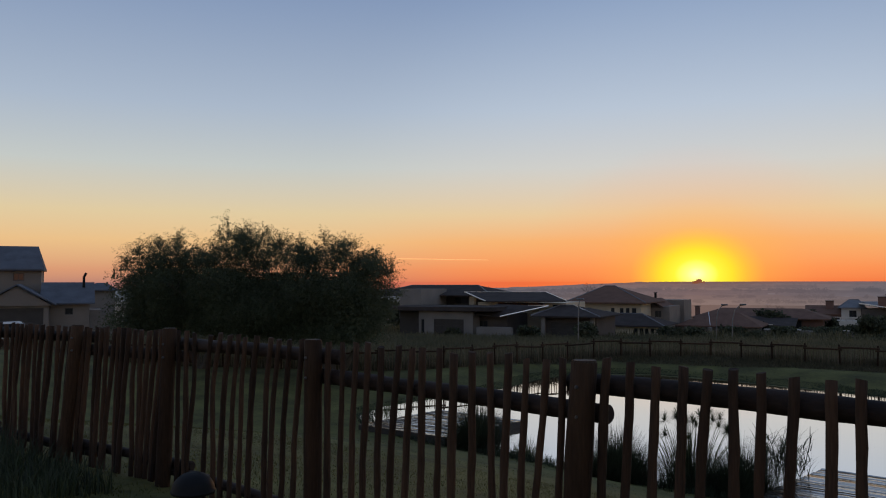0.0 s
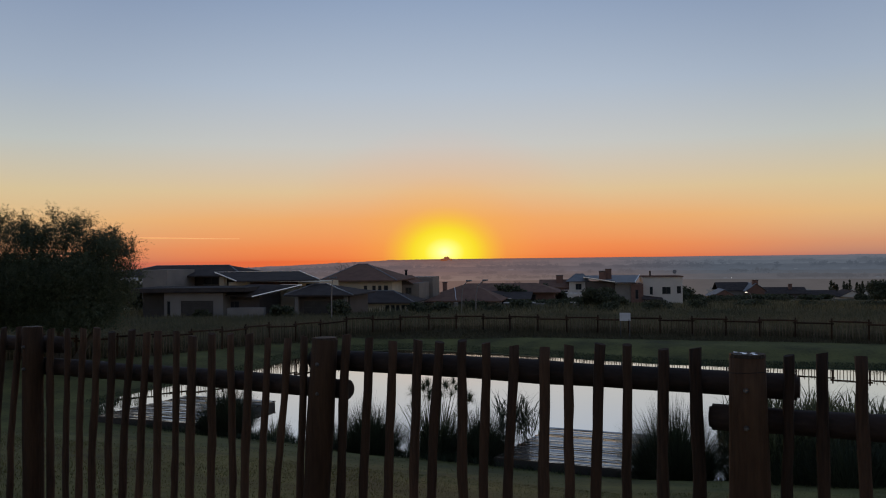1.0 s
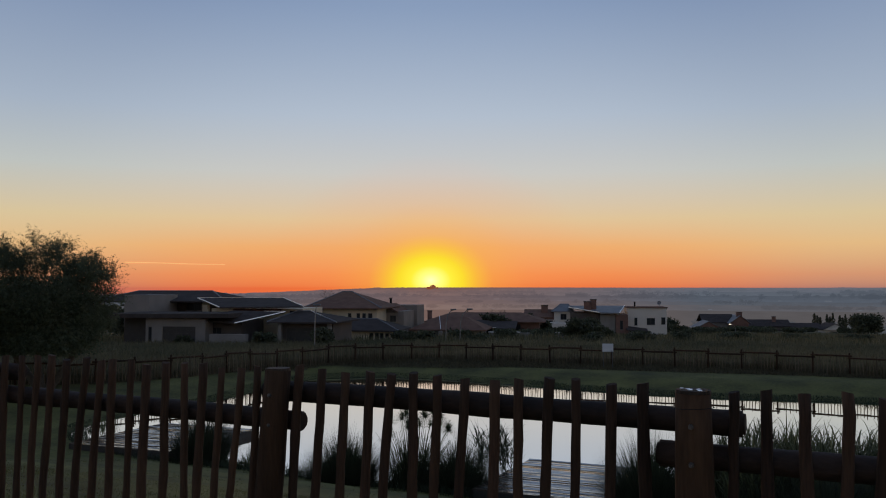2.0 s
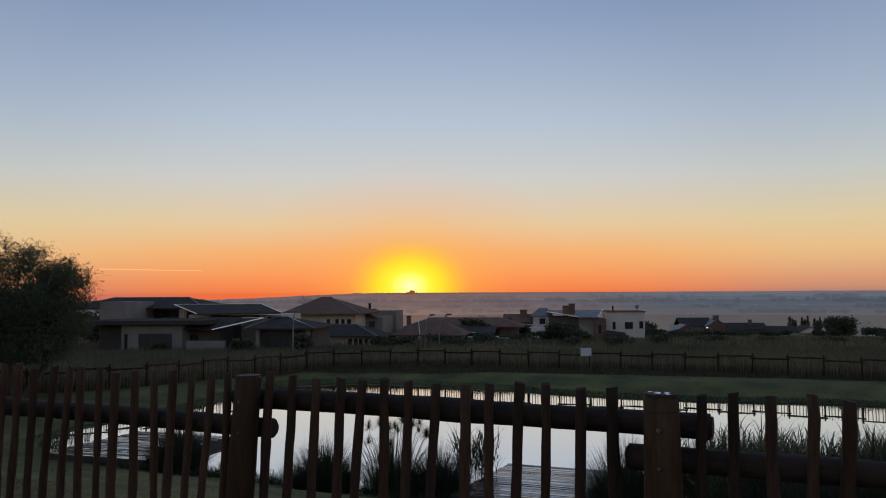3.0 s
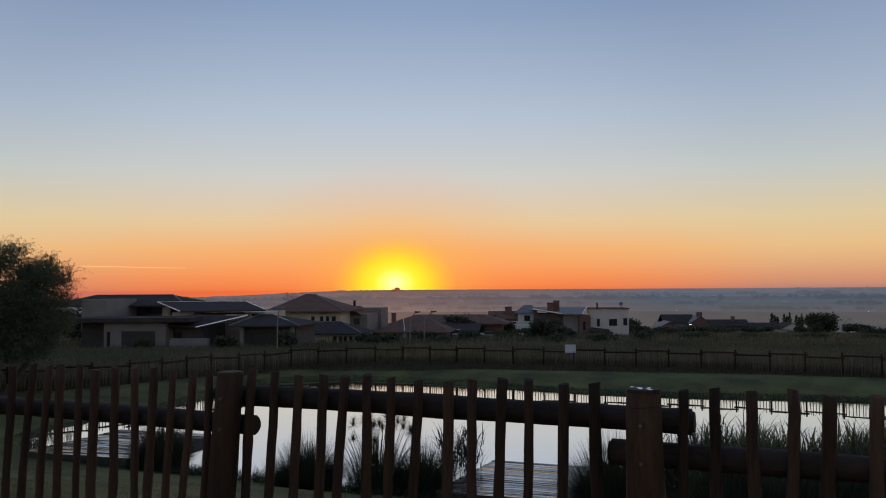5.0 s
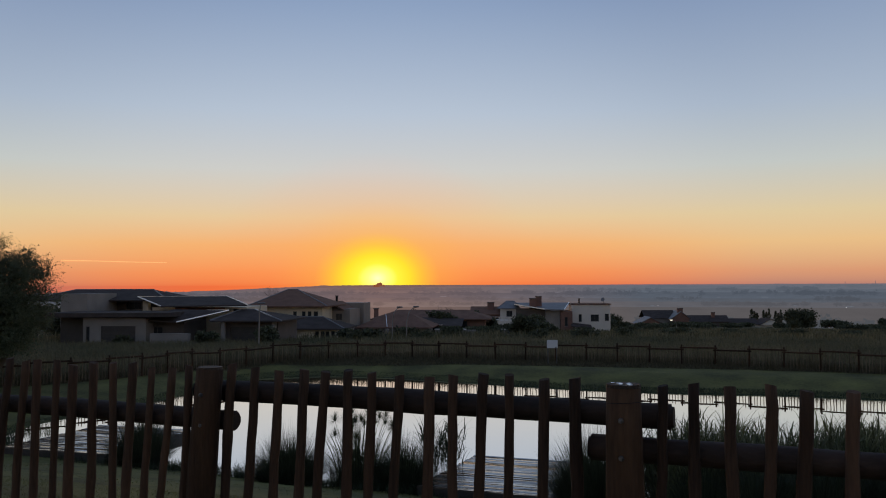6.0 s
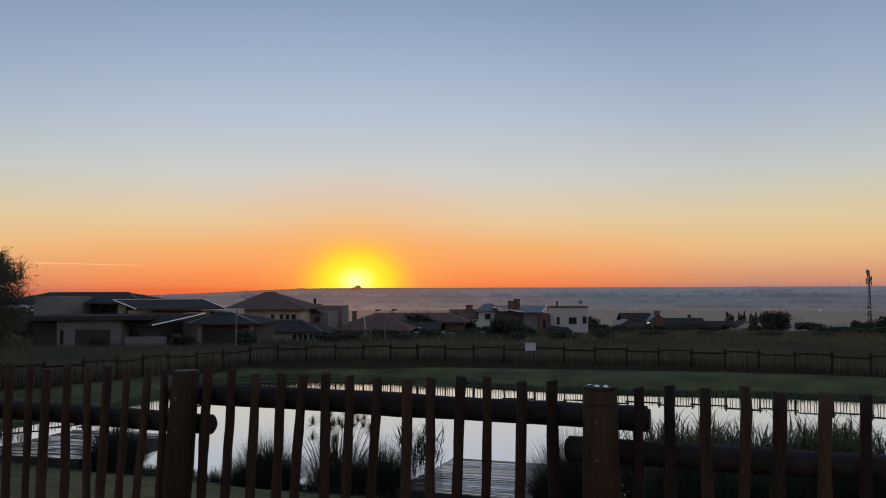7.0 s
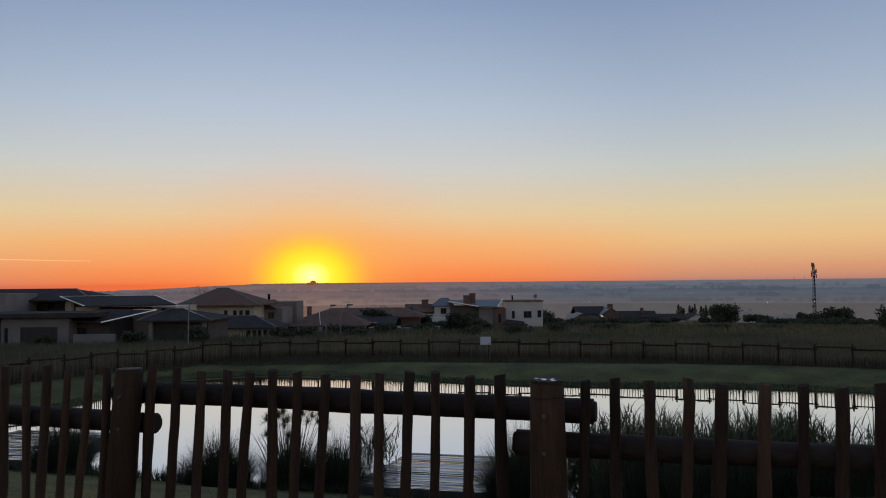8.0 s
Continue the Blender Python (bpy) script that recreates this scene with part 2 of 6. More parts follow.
TERRA = material("brown_roof_tile", (0.2, 0.118, 0.088), 0.95, (0.13, 0.078, 0.06), 1.0, 9.0, 0.3, spec=0.1)
SHEET = material("grey_roof_sheet", (0.17, 0.172, 0.185), 0.6, (0.12, 0.122, 0.132), 0.8, 10.0, 0.1, spec=0.35)
FASCIA = material("white_fascia", (0.9, 0.88, 0.88), 0.38, (0.82, 0.8, 0.8), 3.0, 20.0, 0.05, metal=0.9)
DOOR_AND_SHADE = material("dark_door_and_recess_shade", (0.055, 0.045, 0.04), 0.6, None, 1.5, 20.0, 0.2)
FRAME = material("dark_window_frame", (0.06, 0.055, 0.05), 0.5, None, 3.0, 20.0, 0.05)
GLASS = material("window_pane", (0.03, 0.032, 0.036), 0.06, (0.025, 0.026, 0.03), 1.0, 5.0, 0.0, spec=0.8)
BLACK = material("black_paint", (0.01, 0.011, 0.013), 0.6, None, 6.0, 40.0, 0.05, spec=0.15)
BLUE_SLATE = material("blue_grey_roof_tile", (0.13, 0.14, 0.165), 0.85, (0.085, 0.092, 0.11), 1.0, 9.0, 0.3, spec=0.2)
PAINT = material("white_car_paint", (0.75, 0.75, 0.76), 0.2, (0.7, 0.7, 0.71), 1.0, 10.0, 0.0, coat=0.8)
LAMP_STEEL = material("pale_galvanised_pole", (0.26, 0.24, 0.23), 0.5, (0.2, 0.19, 0.185), 4.0, 40.0, 0.05, metal=0.5)
BOARD = material("white_sign_board", (0.56, 0.56, 0.58), 0.6, (0.46, 0.46, 0.48), 2.0, 20.0, 0.05)
LAMPGLOW = glow_material("lit_lamp", (1.0, 0.85, 0.65, 1), 2.0)


# ---------- building helpers ----------
def link_mesh(name, bm, mat, smooth=False):
    me = bpy.data.meshes.new(name)
    bm.to_mesh(me)
    bm.free()
    me.materials.append(mat)
    if smooth:
        for f in me.polygons:
            f.use_smooth = True
    return new(name, me)


def part(name, bm, mat, parent, label="", smooth=False):
    ob = link_mesh(name, bm, mat, smooth)
    ob.parent = parent
    if label:
        tagged(ob, label)
    return ob


def data_part(name, me, parent, m):
    ob = new(name, me)
    ob.parent, ob.matrix_local = parent, m
    return ob


def raw(name, verts, faces, mat, smooth=False):
    me = bpy.data.meshes.new(name)
    me.from_pydata([tuple(v) for v in verts], [], [tuple(f) for f in faces])
    me.materials.append(mat)
    me.update()
    if smooth:
        for f in me.polygons:
            f.use_smooth = True
    return me


def box(bm, x0, x1, y0, y1, z0, z1, m=None):
    v = [bm.verts.new(p if m is None else m @ Vector(p)) for p in
         [(x, y, z) for z in (z0, z1) for y in (y0, y1) for x in (x0, x1)]]
    for f in ((0, 2, 3, 1), (4, 5, 7, 6), (0, 1, 5, 4), (2, 6, 7, 3), (0, 4, 6, 2), (1, 3, 7, 5)):
        bm.faces.new([v[i] for i in f])
    return bm


def boxed(*a, m=None):
    return box(bmesh.new(), *a, m=m)


def bevelled(x0, x1, y0, y1, z0, z1, r=0.01):
    bm = boxed(x0, x1, y0, y1, z0, z1)
    bmesh.ops.bevel(bm, geom=bm.edges[:], offset=r, segments=1, affect="EDGES")
    return bm


def slab(bm, pts, down):
    """A plate with the given upper corners (anticlockwise from above) and thickness."""
    top = [bm.verts.new(p) for p in pts]
    low = [bm.verts.new((p[0], p[1], p[2] - down)) for p in pts]
    bm.faces.new(top)
    bm.faces.new(low[::-1])
    n = len(pts)
    for i in range(n):
        j = (i + 1) % n
        bm.faces.new((top[j], top[i], low[i], low[j]))
    return bm


def rod(bm, a, b, r0, r1, sides=8, rings=2, wob=0.0, seed=0, cap=True):
    """A tapered pole from a to b, a little crooked where wob is set."""
    a, b = Vector(a), Vector(b)
    ax = (b - a).normalized()
    s = ax.orthogonal().normalized()
    t = ax.cross(s)
    loops = []
    for i in range(rings):
        k = i / (rings - 1)
        c = a.lerp(b, k)
        if wob:
            q = Vector((seed * 7.3, seed * 3.1, k * 2.6))
            c = c + (s * noise.noise(q) + t * noise.noise(q + Vector((9, 4, 1)))) * wob * (1 - 0.4 * abs(2 * k - 1))
        r = r0 + (r1 - r0) * k
        if wob:
            r *= 1 + 0.16 * noise.noise(Vector((seed * 1.7, 5, k * 7)))
        loops.append([bm.verts.new(c + (s * math.cos(g) + t * math.sin(g)) * r) for g in [2 * math.pi * j / sides for j in range(sides)]])
    for p, q in zip(loops, loops[1:]):
        for j in range(sides):
            bm.faces.new((p[j], p[(j + 1) % sides], q[(j + 1) % sides], q[j]))
    if cap:
        bm.faces.new(loops[0][::-1])
        bm.faces.new(loops[-1])
    return bm


def thing(name, m, label, category, group="", kind=""):
    ob = new(name)
    ob.empty_display_size = 0.2
    ob.matrix_world = m
    return tagged(ob, label, category, group, kind)


def ss(v):
    v = np.clip(v, 0, 1)
    return v * v * (3 - 2 * v)


# ---------- the lie of the land ----------
WATER_Z = -3.95
POND = np.array([(-12.6, 31.0), (-12.6, 33.6), (-10.9, 37.2), (-9.1, 41.0), (-8.0, 45.8), (-6.3, 49.6), (-2.6, 50.5), (1.0, 49.2), (6.5, 45.5), (11.0, 42.5), (16.0, 40.3),
                 (22.0, 38.7), (27.5, 35.6), (31.0, 28.0), (28.0, 20.5), (21.0, 17.8), (14.5, 17.8), (8.5, 19.3), (4.0, 20.9), (1.0, 22.3), (-1.2, 23.2), (-2.6, 23.9), (-4.2, 25.0),
                 (-6.2, 25.7), (-8.4, 26.9), (-11.2, 28.8)])


def pond_distance(x, y):
    """Metres to the pond's rim, negative over the water."""
    best, inside = np.full(x.shape, 1e9), np.zeros(x.shape, bool)
    for (ax, ay), (bx, by) in zip(POND, np.roll(POND, -1, 0)):
        dx, dy = bx - ax, by - ay
        k = np.clip(((x - ax) * dx + (y - ay) * dy) / (dx * dx + dy * dy), 0, 1)
        best = np.minimum(best, np.hypot(x - ax - k * dx, y - ay - k * dy))
        cross = ((ay > y) != (by > y)) & (x < dx * (y - ay) / (dy if dy else 1e-9) + ax)
        inside ^= cross
    return np.where(inside, -best, best)


def land(x, y):
    x, y = np.asarray(x, float), np.asarray(y, float)
    yf = np.clip(4.1 - 0.5 * x, 2.2, 8.0)
    left = ss((-x - 30) / 12)
    base = -3.9 + 0.53 * ss((np.hypot(x, y) - 37) / 10)
    end = base + (-2.5 - base) * left * (1 - ss((y - 60) / 14))
    run = 18 + 13 * left
    s = np.clip((y - yf - 0.4) / run, 0, 1)
    z = np.where(y > yf + 0.4, -0.25 + (end + 0.25) * (0.8 * s + 0.2 * s * s * (3 - 2 * s)), -0.25 * ss((y - yf + 2.0) / 2.4))
    d = np.hypot(x, y)
    z = z + np.interp(d, [54, 80, 110, 164, 250, 500, 900, 1400, 6000], [0, -0.9, -1.8, -4.7, -7.4, -20, -40, -46, -50]) * (y > 0)
    s = pond_distance(x, y)
    rim = WATER_Z - 0.02
    near = s < 6
    wet = np.where(s > 0, rim + (z - rim) * ss((s + 0.25) / np.where(y > 33, 4.5, 2.2)), rim - 0.6 * ss(-s / 1.5))
    return np.where(near, wet, z)


def spread(lo, hi, fine0, fine1, step, grow):
    """Grid lines: even between fine0 and fine1, ever wider outside."""
    mid = list(np.arange(fine0, fine1 + 1e-6, step))
    k, v = step, fine1
    while v < hi:
        k *= grow
        v += k
        mid.append(v)
    k, v = step, fine0
    while v > lo:
        k *= grow
        v -= k
        mid.insert(0, v)
    return np.array(mid)


FAR_FENCE = [(-46.0, 41.0), (-32.0, 41.8), (-18.9, 41.8), (-16.0, 43.2), (-12.8, 45.4), (-10.4, 49.4), (-7.7, 52.2), (-5.2, 54.2), (-2.4, 54.9), (0.6, 55.5), (3.1, 54.6), (7.8, 52.4), (11.3, 51.4), (16.7, 49.7), (22.4, 47.0), (27.1, 43.8), (32.0, 40.5), (40.0, 32.6), (50.0, 26.0)]
# where the mown lawn ends and the uncut verge begins
LAWN_EDGE = [(-46.0, 40.4), (-32.0, 41.2), (-16.8, 42.3), (-14.3, 43.9), (-10.6, 48.6), (-6.2, 52.9), (-1.5, 52.8), (2.2, 51.6), (7.5, 50.2), (15.6, 47.5), (21.7, 45.6), (27.4, 43.1), (32.5, 39.5), (40.0, 32.0), (50.0, 25.4)]


def fence_y(x):
    return np.interp(x, [p[0] for p in FAR_FENCE], [p[1] for p in FAR_FENCE])


def edge_y(x):
    return np.interp(x, [p[0] for p in LAWN_EDGE], [p[1] for p in LAWN_EDGE])


def build_ground():
    gx = spread(-4700, 4700, -36, 40, 0.6, 1.12)
    gy = spread(-400, 4700, -2.4, 57, 0.6, 1.12)
    X, Y = np.meshgrid(gx, gy)
    Z = land(X, Y)
    nx, ny = len(gx), len(gy)
    verts = np.stack([X.ravel(), Y.ravel(), Z.ravel()], 1)
    idx = np.arange(nx * ny).reshape(ny, nx)
    quads = np.stack([idx[:-1, :-1], idx[:-1, 1:], idx[1:, 1:], idx[1:, :-1]], -1).reshape(-1, 4)
    me = raw("ground", verts, quads, LAWN, True)
    me.materials.append(FIELD)
    mid = verts[quads].mean(1)
    wild = (mid[:, 1] > edge_y(mid[:, 0]) + 0.1) | (abs(mid[:, 0]) > 60)
    me.polygons.foreach_set("material_index", wild.astype(np.int32))
    tagged(new("ground", me), "sloping mown lawn running down to a pond, wild field beyond", "ground", kind="structure")


def build_water():
    bm = bmesh.new()
    c = POND.mean(0)
    v = [bm.verts.new((c[0] + (p[0] - c[0]) * 1.03, c[1] + (p[1] - c[1]) * 1.03, WATER_Z)) for p in POND]
    f = bm.faces.new(v)
    bmesh.ops.triangulate(bm, faces=[f])
    tagged(link_mesh("pond_water", bm, WATER), "still pond water mirroring the pale sunrise sky", "water", kind="structure")


build_ground()
build_water()


def backdrop(radius, elev, rough_deg, seed, mat, name="far_hills", label="hazy blue tree-dotted hills in the far distance"):
    """A far range of land: a strip bent round the view, its skyline at about elev degrees."""
    n = 1700
    verts, faces = [], []
    for i in range(n):
        a = radians(-62 + 124 * i / (n - 1))
        e = elev - 0.45 * float(ss((-math.degrees(a) - 1.0) / 16)) * (elev > -0.5)
        for o, (f, k) in enumerate(((2.2, 0.3), (7, 0.25))):
            e += rough_deg * k * noise.noise(Vector((a * f, seed * 3.7 + o, 0.5)))
        # clumps of tree crowns on the skyline, thick in some stretches and thin in others
        wood = 0.08 + 0.92 * float(ss(0.45 + 2.2 * noise.noise(Vector((a * 11, seed * 2.9, 4.5)))))
        e += rough_deg * wood * (0.75 * max(0.0, noise.noise(Vector((a * 60, seed * 1.3, 2.5)))) + 0.55 * abs(noise.noise(Vector((a * 150, seed, 7.5)))) + 0.2 * noise.noise(Vector((a * 420, seed, 1.5))))
        x, y = radius * math.sin(a), radius * math.cos(a)
        verts += [(x, y, -75), (x, y, 1.64 + radius * math.tan(radians(e)))]
        if i:
            faces.append((2 * i - 2, 2 * i, 2 * i + 1, 2 * i - 1))
    tagged(new(name, raw(name, verts, faces, mat)), label, "hills", kind="structure")


def far_land():
    # each range's haze and sunrise warmth are painted in as emitted colours
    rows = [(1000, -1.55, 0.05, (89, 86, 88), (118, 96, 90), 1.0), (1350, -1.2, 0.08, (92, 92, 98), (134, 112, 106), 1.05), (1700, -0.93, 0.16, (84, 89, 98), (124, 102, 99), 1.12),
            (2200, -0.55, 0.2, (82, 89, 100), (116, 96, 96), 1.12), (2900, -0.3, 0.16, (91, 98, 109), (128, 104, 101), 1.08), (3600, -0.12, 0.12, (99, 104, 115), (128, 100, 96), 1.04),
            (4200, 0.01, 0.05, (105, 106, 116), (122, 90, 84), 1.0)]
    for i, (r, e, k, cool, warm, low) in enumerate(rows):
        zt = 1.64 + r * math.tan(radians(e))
        backdrop(r, e, k, i + 1, painted_haze_material("haze", lin(*cool), lin(*warm), low, zt - r * 0.006, zt))


far_land()


def far_clumps():
    """Scattered trees on the hazy plain, part of the far distance."""
    rs = np.random.RandomState(8)
    pts = []
    for _ in range(80):
        a, r = radians(rs.uniform(-30, 52)), rs.uniform(800, 985)
        x, y = r * math.sin(a), r * math.cos(a)
        z, w, h = float(land(x, y)), rs.uniform(4, 15), rs.uniform(5, 11)
        q = rs.normal(0, 0.45, (260, 3)) * np.array([w, w, h * 0.6]) + np.array([x, y, z + h * 0.4])
        pts.append(q)
    pts = np.concatenate(pts)
    # haze over these trees is painted as emitted grey, warmer towards the sun
    m = painted_haze_material("haze_trees", lin(76, 79, 84), lin(104, 86, 84), 1.0, -60, -20)
    n = len(pts)
    d = rs.normal(size=(n, 3))
    d /= np.linalg.norm(d, axis=1)[:, None]
    e = np.cross(d, rs.normal(size=(n, 3)))
    v = np.stack([pts, pts + d * 2.2 - e * 0.8, pts + d * 3.6, pts + d * 2.2 + e * 0.8], 1).reshape(-1, 3)
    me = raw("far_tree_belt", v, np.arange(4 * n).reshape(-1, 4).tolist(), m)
    tagged(new("far_tree_belt", me), "hazy scattered trees on the distant plain", "trees", kind="stuff")


far_clumps()


def far_belts():
    """Loose belts of trees along the hazy ranges, part of the far distance."""
    rs = np.random.RandomState(21)
    # each belt's colours are painted haze, given off as glow
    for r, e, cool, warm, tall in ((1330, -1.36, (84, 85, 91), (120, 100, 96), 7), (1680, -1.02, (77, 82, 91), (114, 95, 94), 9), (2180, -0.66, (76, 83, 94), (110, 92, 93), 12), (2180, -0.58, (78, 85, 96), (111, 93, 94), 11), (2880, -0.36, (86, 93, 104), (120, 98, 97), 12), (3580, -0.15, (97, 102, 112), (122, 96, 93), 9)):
        pts, size = [], r * 0.0016
        for _ in range(15):
            mid, run = rs.uniform(-26, 46), rs.uniform(0.4, 3.2)
            for _ in range(rs.randint(4, 22)):
                a = radians(mid + rs.uniform(-1, 1) * run)
                w, h = rs.uniform(0.5, 1.6) * tall, rs.uniform(0.35, 1.1) * tall
                drop = 0.45 * float(ss((-math.degrees(a) - 1.0) / 16)) * (e > -0.5)
                z = 1.64 + r * math.tan(radians(e - drop))
                pts.append(rs.normal(0, 0.42, (60, 3)) * np.array([w, w * 0.3, h * 0.55]) + np.array([r * math.sin(a), r * math.cos(a), z + h * 0.3]))
        pts = np.concatenate(pts)
        n = len(pts)
        d = rs.normal(size=(n, 3))
        d /= np.linalg.norm(d, axis=1)[:, None]
        f = np.cross(d, rs.normal(size=(n, 3)))
        v = np.stack([pts, pts + d * size * 0.6 - f * size * 0.25, pts + d * size, pts + d * size * 0.6 + f * size * 0.25], 1).reshape(-1, 3)
        me = raw("far_tree_belt", v, np.arange(4 * n).reshape(-1, 4).tolist(), painted_haze_material("haze_belt", lin(*cool), lin(*warm), 1.0, -60, -20))
        tagged(new("far_tree_belt", me), "hazy belt of trees along a distant range", "trees", kind="stuff")


far_belts()


def far_town():
    """Pale roofs and a few lamps of the far settlements, part of the distance."""
    rs = random.Random(14)
    roofs, lamps = bmesh.new(), bmesh.new()
    for k in range(30):
        a, r = radians(rs.uniform(4, 44)), rs.choice((1345, 1990, 2690, 3190))
        e = {1345: -1.42, 1990: -0.85, 2690: -0.52, 3190: -0.3}[r] + rs.uniform(-0.08, 0.06)
        m = pose(r * math.sin(a) * 0.997, r * math.cos(a) * 0.997, 1.64 + r * math.tan(radians(e)), 0, 0, -math.degrees(a))
        w, h = r * rs.uniform(0.001, 0.004), r * rs.uniform(0.0002, 0.0005)
        box(roofs, -w, w, 0, 4, -h, h, m)
    for k in range(11):
        a, r = radians(rs.uniform(8, 44)), rs.choice((1340, 1890, 2680))
        e = {1340: -1.5, 1890: -1.0, 2680: -0.5}[r] + rs.uniform(-0.1, 0.08)
        m = pose(r * math.sin(a) * 0.995, r * math.cos(a) * 0.995, 1.64 + r * math.tan(radians(e)), 0, 0, -math.degrees(a))
        s = r * rs.uniform(0.0002, 0.00042)
        box(lamps, -s, s, 0, 2, -s, s, m)
    masts = bmesh.new()
    for a, tall in ((13.0, 0.14), (17.5, 0.1), (31.2, 0.3), (32.9, 0.34), (33.5, 0.36), (36.0, 0.2)):
        r = 3580
        x, y, z = r * math.sin(radians(a)), r * math.cos(radians(a)), 1.64 + r * math.tan(radians(-0.15))
        rod(masts, (x, y, z - 5), (x, y, z + r * math.tan(radians(tall))), 1.3, 0.9, 5)
    # masts and roofs glow in painted haze tones, unlit by the sky
    tagged(link_mesh("far_masts", masts, painted_haze_material("haze_masts", lin(108, 98, 104), lin(120, 90, 88), 1.0, -60, -20)), "thin masts on the hazy far skyline", "masts", kind="structure")
    tagged(link_mesh("far_roofs", roofs, painted_haze_material("haze_roofs", lin(104, 109, 119), lin(132, 114, 115), 1.0, -60, -20)), "pale roofs scattered over the hazy distance", "roofs", kind="structure")
    tagged(link_mesh("far_lamps", lamps, glow_material("far_lamp", lin(205, 205, 205), 1.0)), "tiny white lamps in the hazy distance", "lamps", kind="structure")


far_town()


# ---------- the near picket fence ----------
FENCE_POSTS = [(-9.0, 7.25), (-7.2, 6.9), (-5.5, 6.5), (-4.13, 6.12), (-2.26, 5.28), (-0.10, 4.14), (1.80, 3.16), (3.75, 2.2), (5.6, 1.2)]
RAIL_Z = [0.95, 1.075, 0.95, 1.07, 0.922, 1.077, 0.924, 1.08]
POST_R = [0.062, 0.062, 0.062, 0.064, 0.066, 0.07, 0.078, 0.068, 0.068]
# laths of each bay: metres along the bay at three heights, from the top down
LATH_HEIGHTS = {3: (1.17, 0.79, 0.29), 4: (1.18, 0.82, 0.43), 5: (1.22, 0.98, 0.65), 6: (1.23, 1.03, 0.77)}
LATHS = {}
LATHS[3] = [(0.12, 0.11, 0.1), (0.25, 0.235, 0.22), (0.356, 0.369, 0.28), (0.626, 0.566, 0.543), (0.773, 0.676, 0.666), (0.908, 0.83, 0.795), (1.039, 0.993, 0.949), (1.144, 1.092, 1.074), (1.323, 1.255, 1.222), (1.496, 1.41, 1.407), (1.591, 1.534, 1.492), (1.727, 1.68, 1.634), (1.892, 1.854, 1.795)]
LATHS[4] = [(0.159, 0.157, 0.15), (0.329, 0.323, 0.31), (0.478, 0.462, 0.44), (0.61, 0.591, 0.562), (0.753, 0.744, 0.722), (0.929, 0.89, 0.846), (1.059, 1.021, 0.989), (1.167, 1.16, 1.145), (1.312, 1.31, 1.285), (1.446, 1.436, 1.424), (1.608, 1.602, 1.588), (1.738, 1.748, 1.746), (1.893, 1.881, 1.854), (2.026, 2.001, 1.977), (2.173, 2.136, 2.083), (2.286, 2.271, 2.242)]
LATHS[5] = [(0.128, 0.109, 0.084), (0.264, 0.25, 0.223), (0.412, 0.397, 0.38), (0.555, 0.548, 0.527), (0.683, 0.665, 0.636), (0.808, 0.807, 0.804), (0.944, 0.938, 0.917), (1.086, 1.073, 1.045), (1.236, 1.231, 1.222), (1.355, 1.349, 1.349), (1.501, 1.491, 1.477), (1.63, 1.623, 1.618), (1.786, 1.782, 1.779), (1.924, 1.924, 1.928)]
LATHS[6] = [(0.158, 0.156, 0.144), (0.282, 0.281, 0.281), (0.419, 0.417, 0.425), (0.574, 0.57, 0.557), (0.698, 0.696, 0.682), (0.867, 0.862, 0.852), (1.008, 1.005, 0.996), (1.144, 1.142, 1.133), (1.28, 1.274, 1.267), (1.42, 1.415, 1.41), (1.56, 1.555, 1.55), (1.7, 1.7, 1.71), (1.84, 1.84, 1.84), (1.98, 1.975, 1.97)]


def lath_mesh(z0, top, spots, heights, r, seed):
    """One crooked split pole from z0 up to top, through three places along the bay; flat sawn top."""
    bm = bmesh.new()
    sides, rings = 8, 17
    loops = []
    (ut, um, ub), (zt, zm, zb) = spots, heights
    fall = (um - ub) / (zm - zb)
    us, zs = [ub - 0.5 * fall * (zb - z0), ub, um, ut, ut + (ut - um) / (zt - zm) * 0.05], [z0, zb, zm, zt, zt + 0.05]
    for i in range(rings):
        k = i / (rings - 1)
        z = z0 + (top - z0) * k
        q = Vector((seed * 5.3, 1.0, k * 2.4))
        cx = sum(float(np.interp(z + o, zs, us)) for o in (-0.12, -0.04, 0.04, 0.12)) / 4 + 0.007 * noise.noise(q * 2.3) + 0.005 * noise.noise(q * 6.1)
        cy = 0.012 * noise.noise(q + Vector((3, 7, 0)))
        rr = r * (1.06 - 0.12 * k) * (1 + 0.12 * noise.noise(Vector((seed, 2, k * 6))) + 0.13 * noise.noise(Vector((seed, 6, k * 17))))
        ring = []
        for j in range(sides):
            g = 2 * math.pi * j / sides
            w = 1 + 0.14 * noise.noise(Vector((seed * 2.1, j * 1.3, k * 1.5)))
            dz = 0.005 * math.cos(g + seed) if i == rings - 1 else 0
            ring.append(bm.verts.new((cx + rr * w * math.cos(g), cy + rr * w * 0.85 * math.sin(g), z + dz)))
        loops.append(ring)
    for p, q in zip(loops, loops[1:]):
        for j in range(sides):
            f = bm.faces.new((p[j], p[(j + 1) % sides], q[(j + 1) % sides], q[j]))
            f.smooth = True
    bm.faces.new(loops[0][::-1])
    bm.faces.new(loops[-1])
    return bm


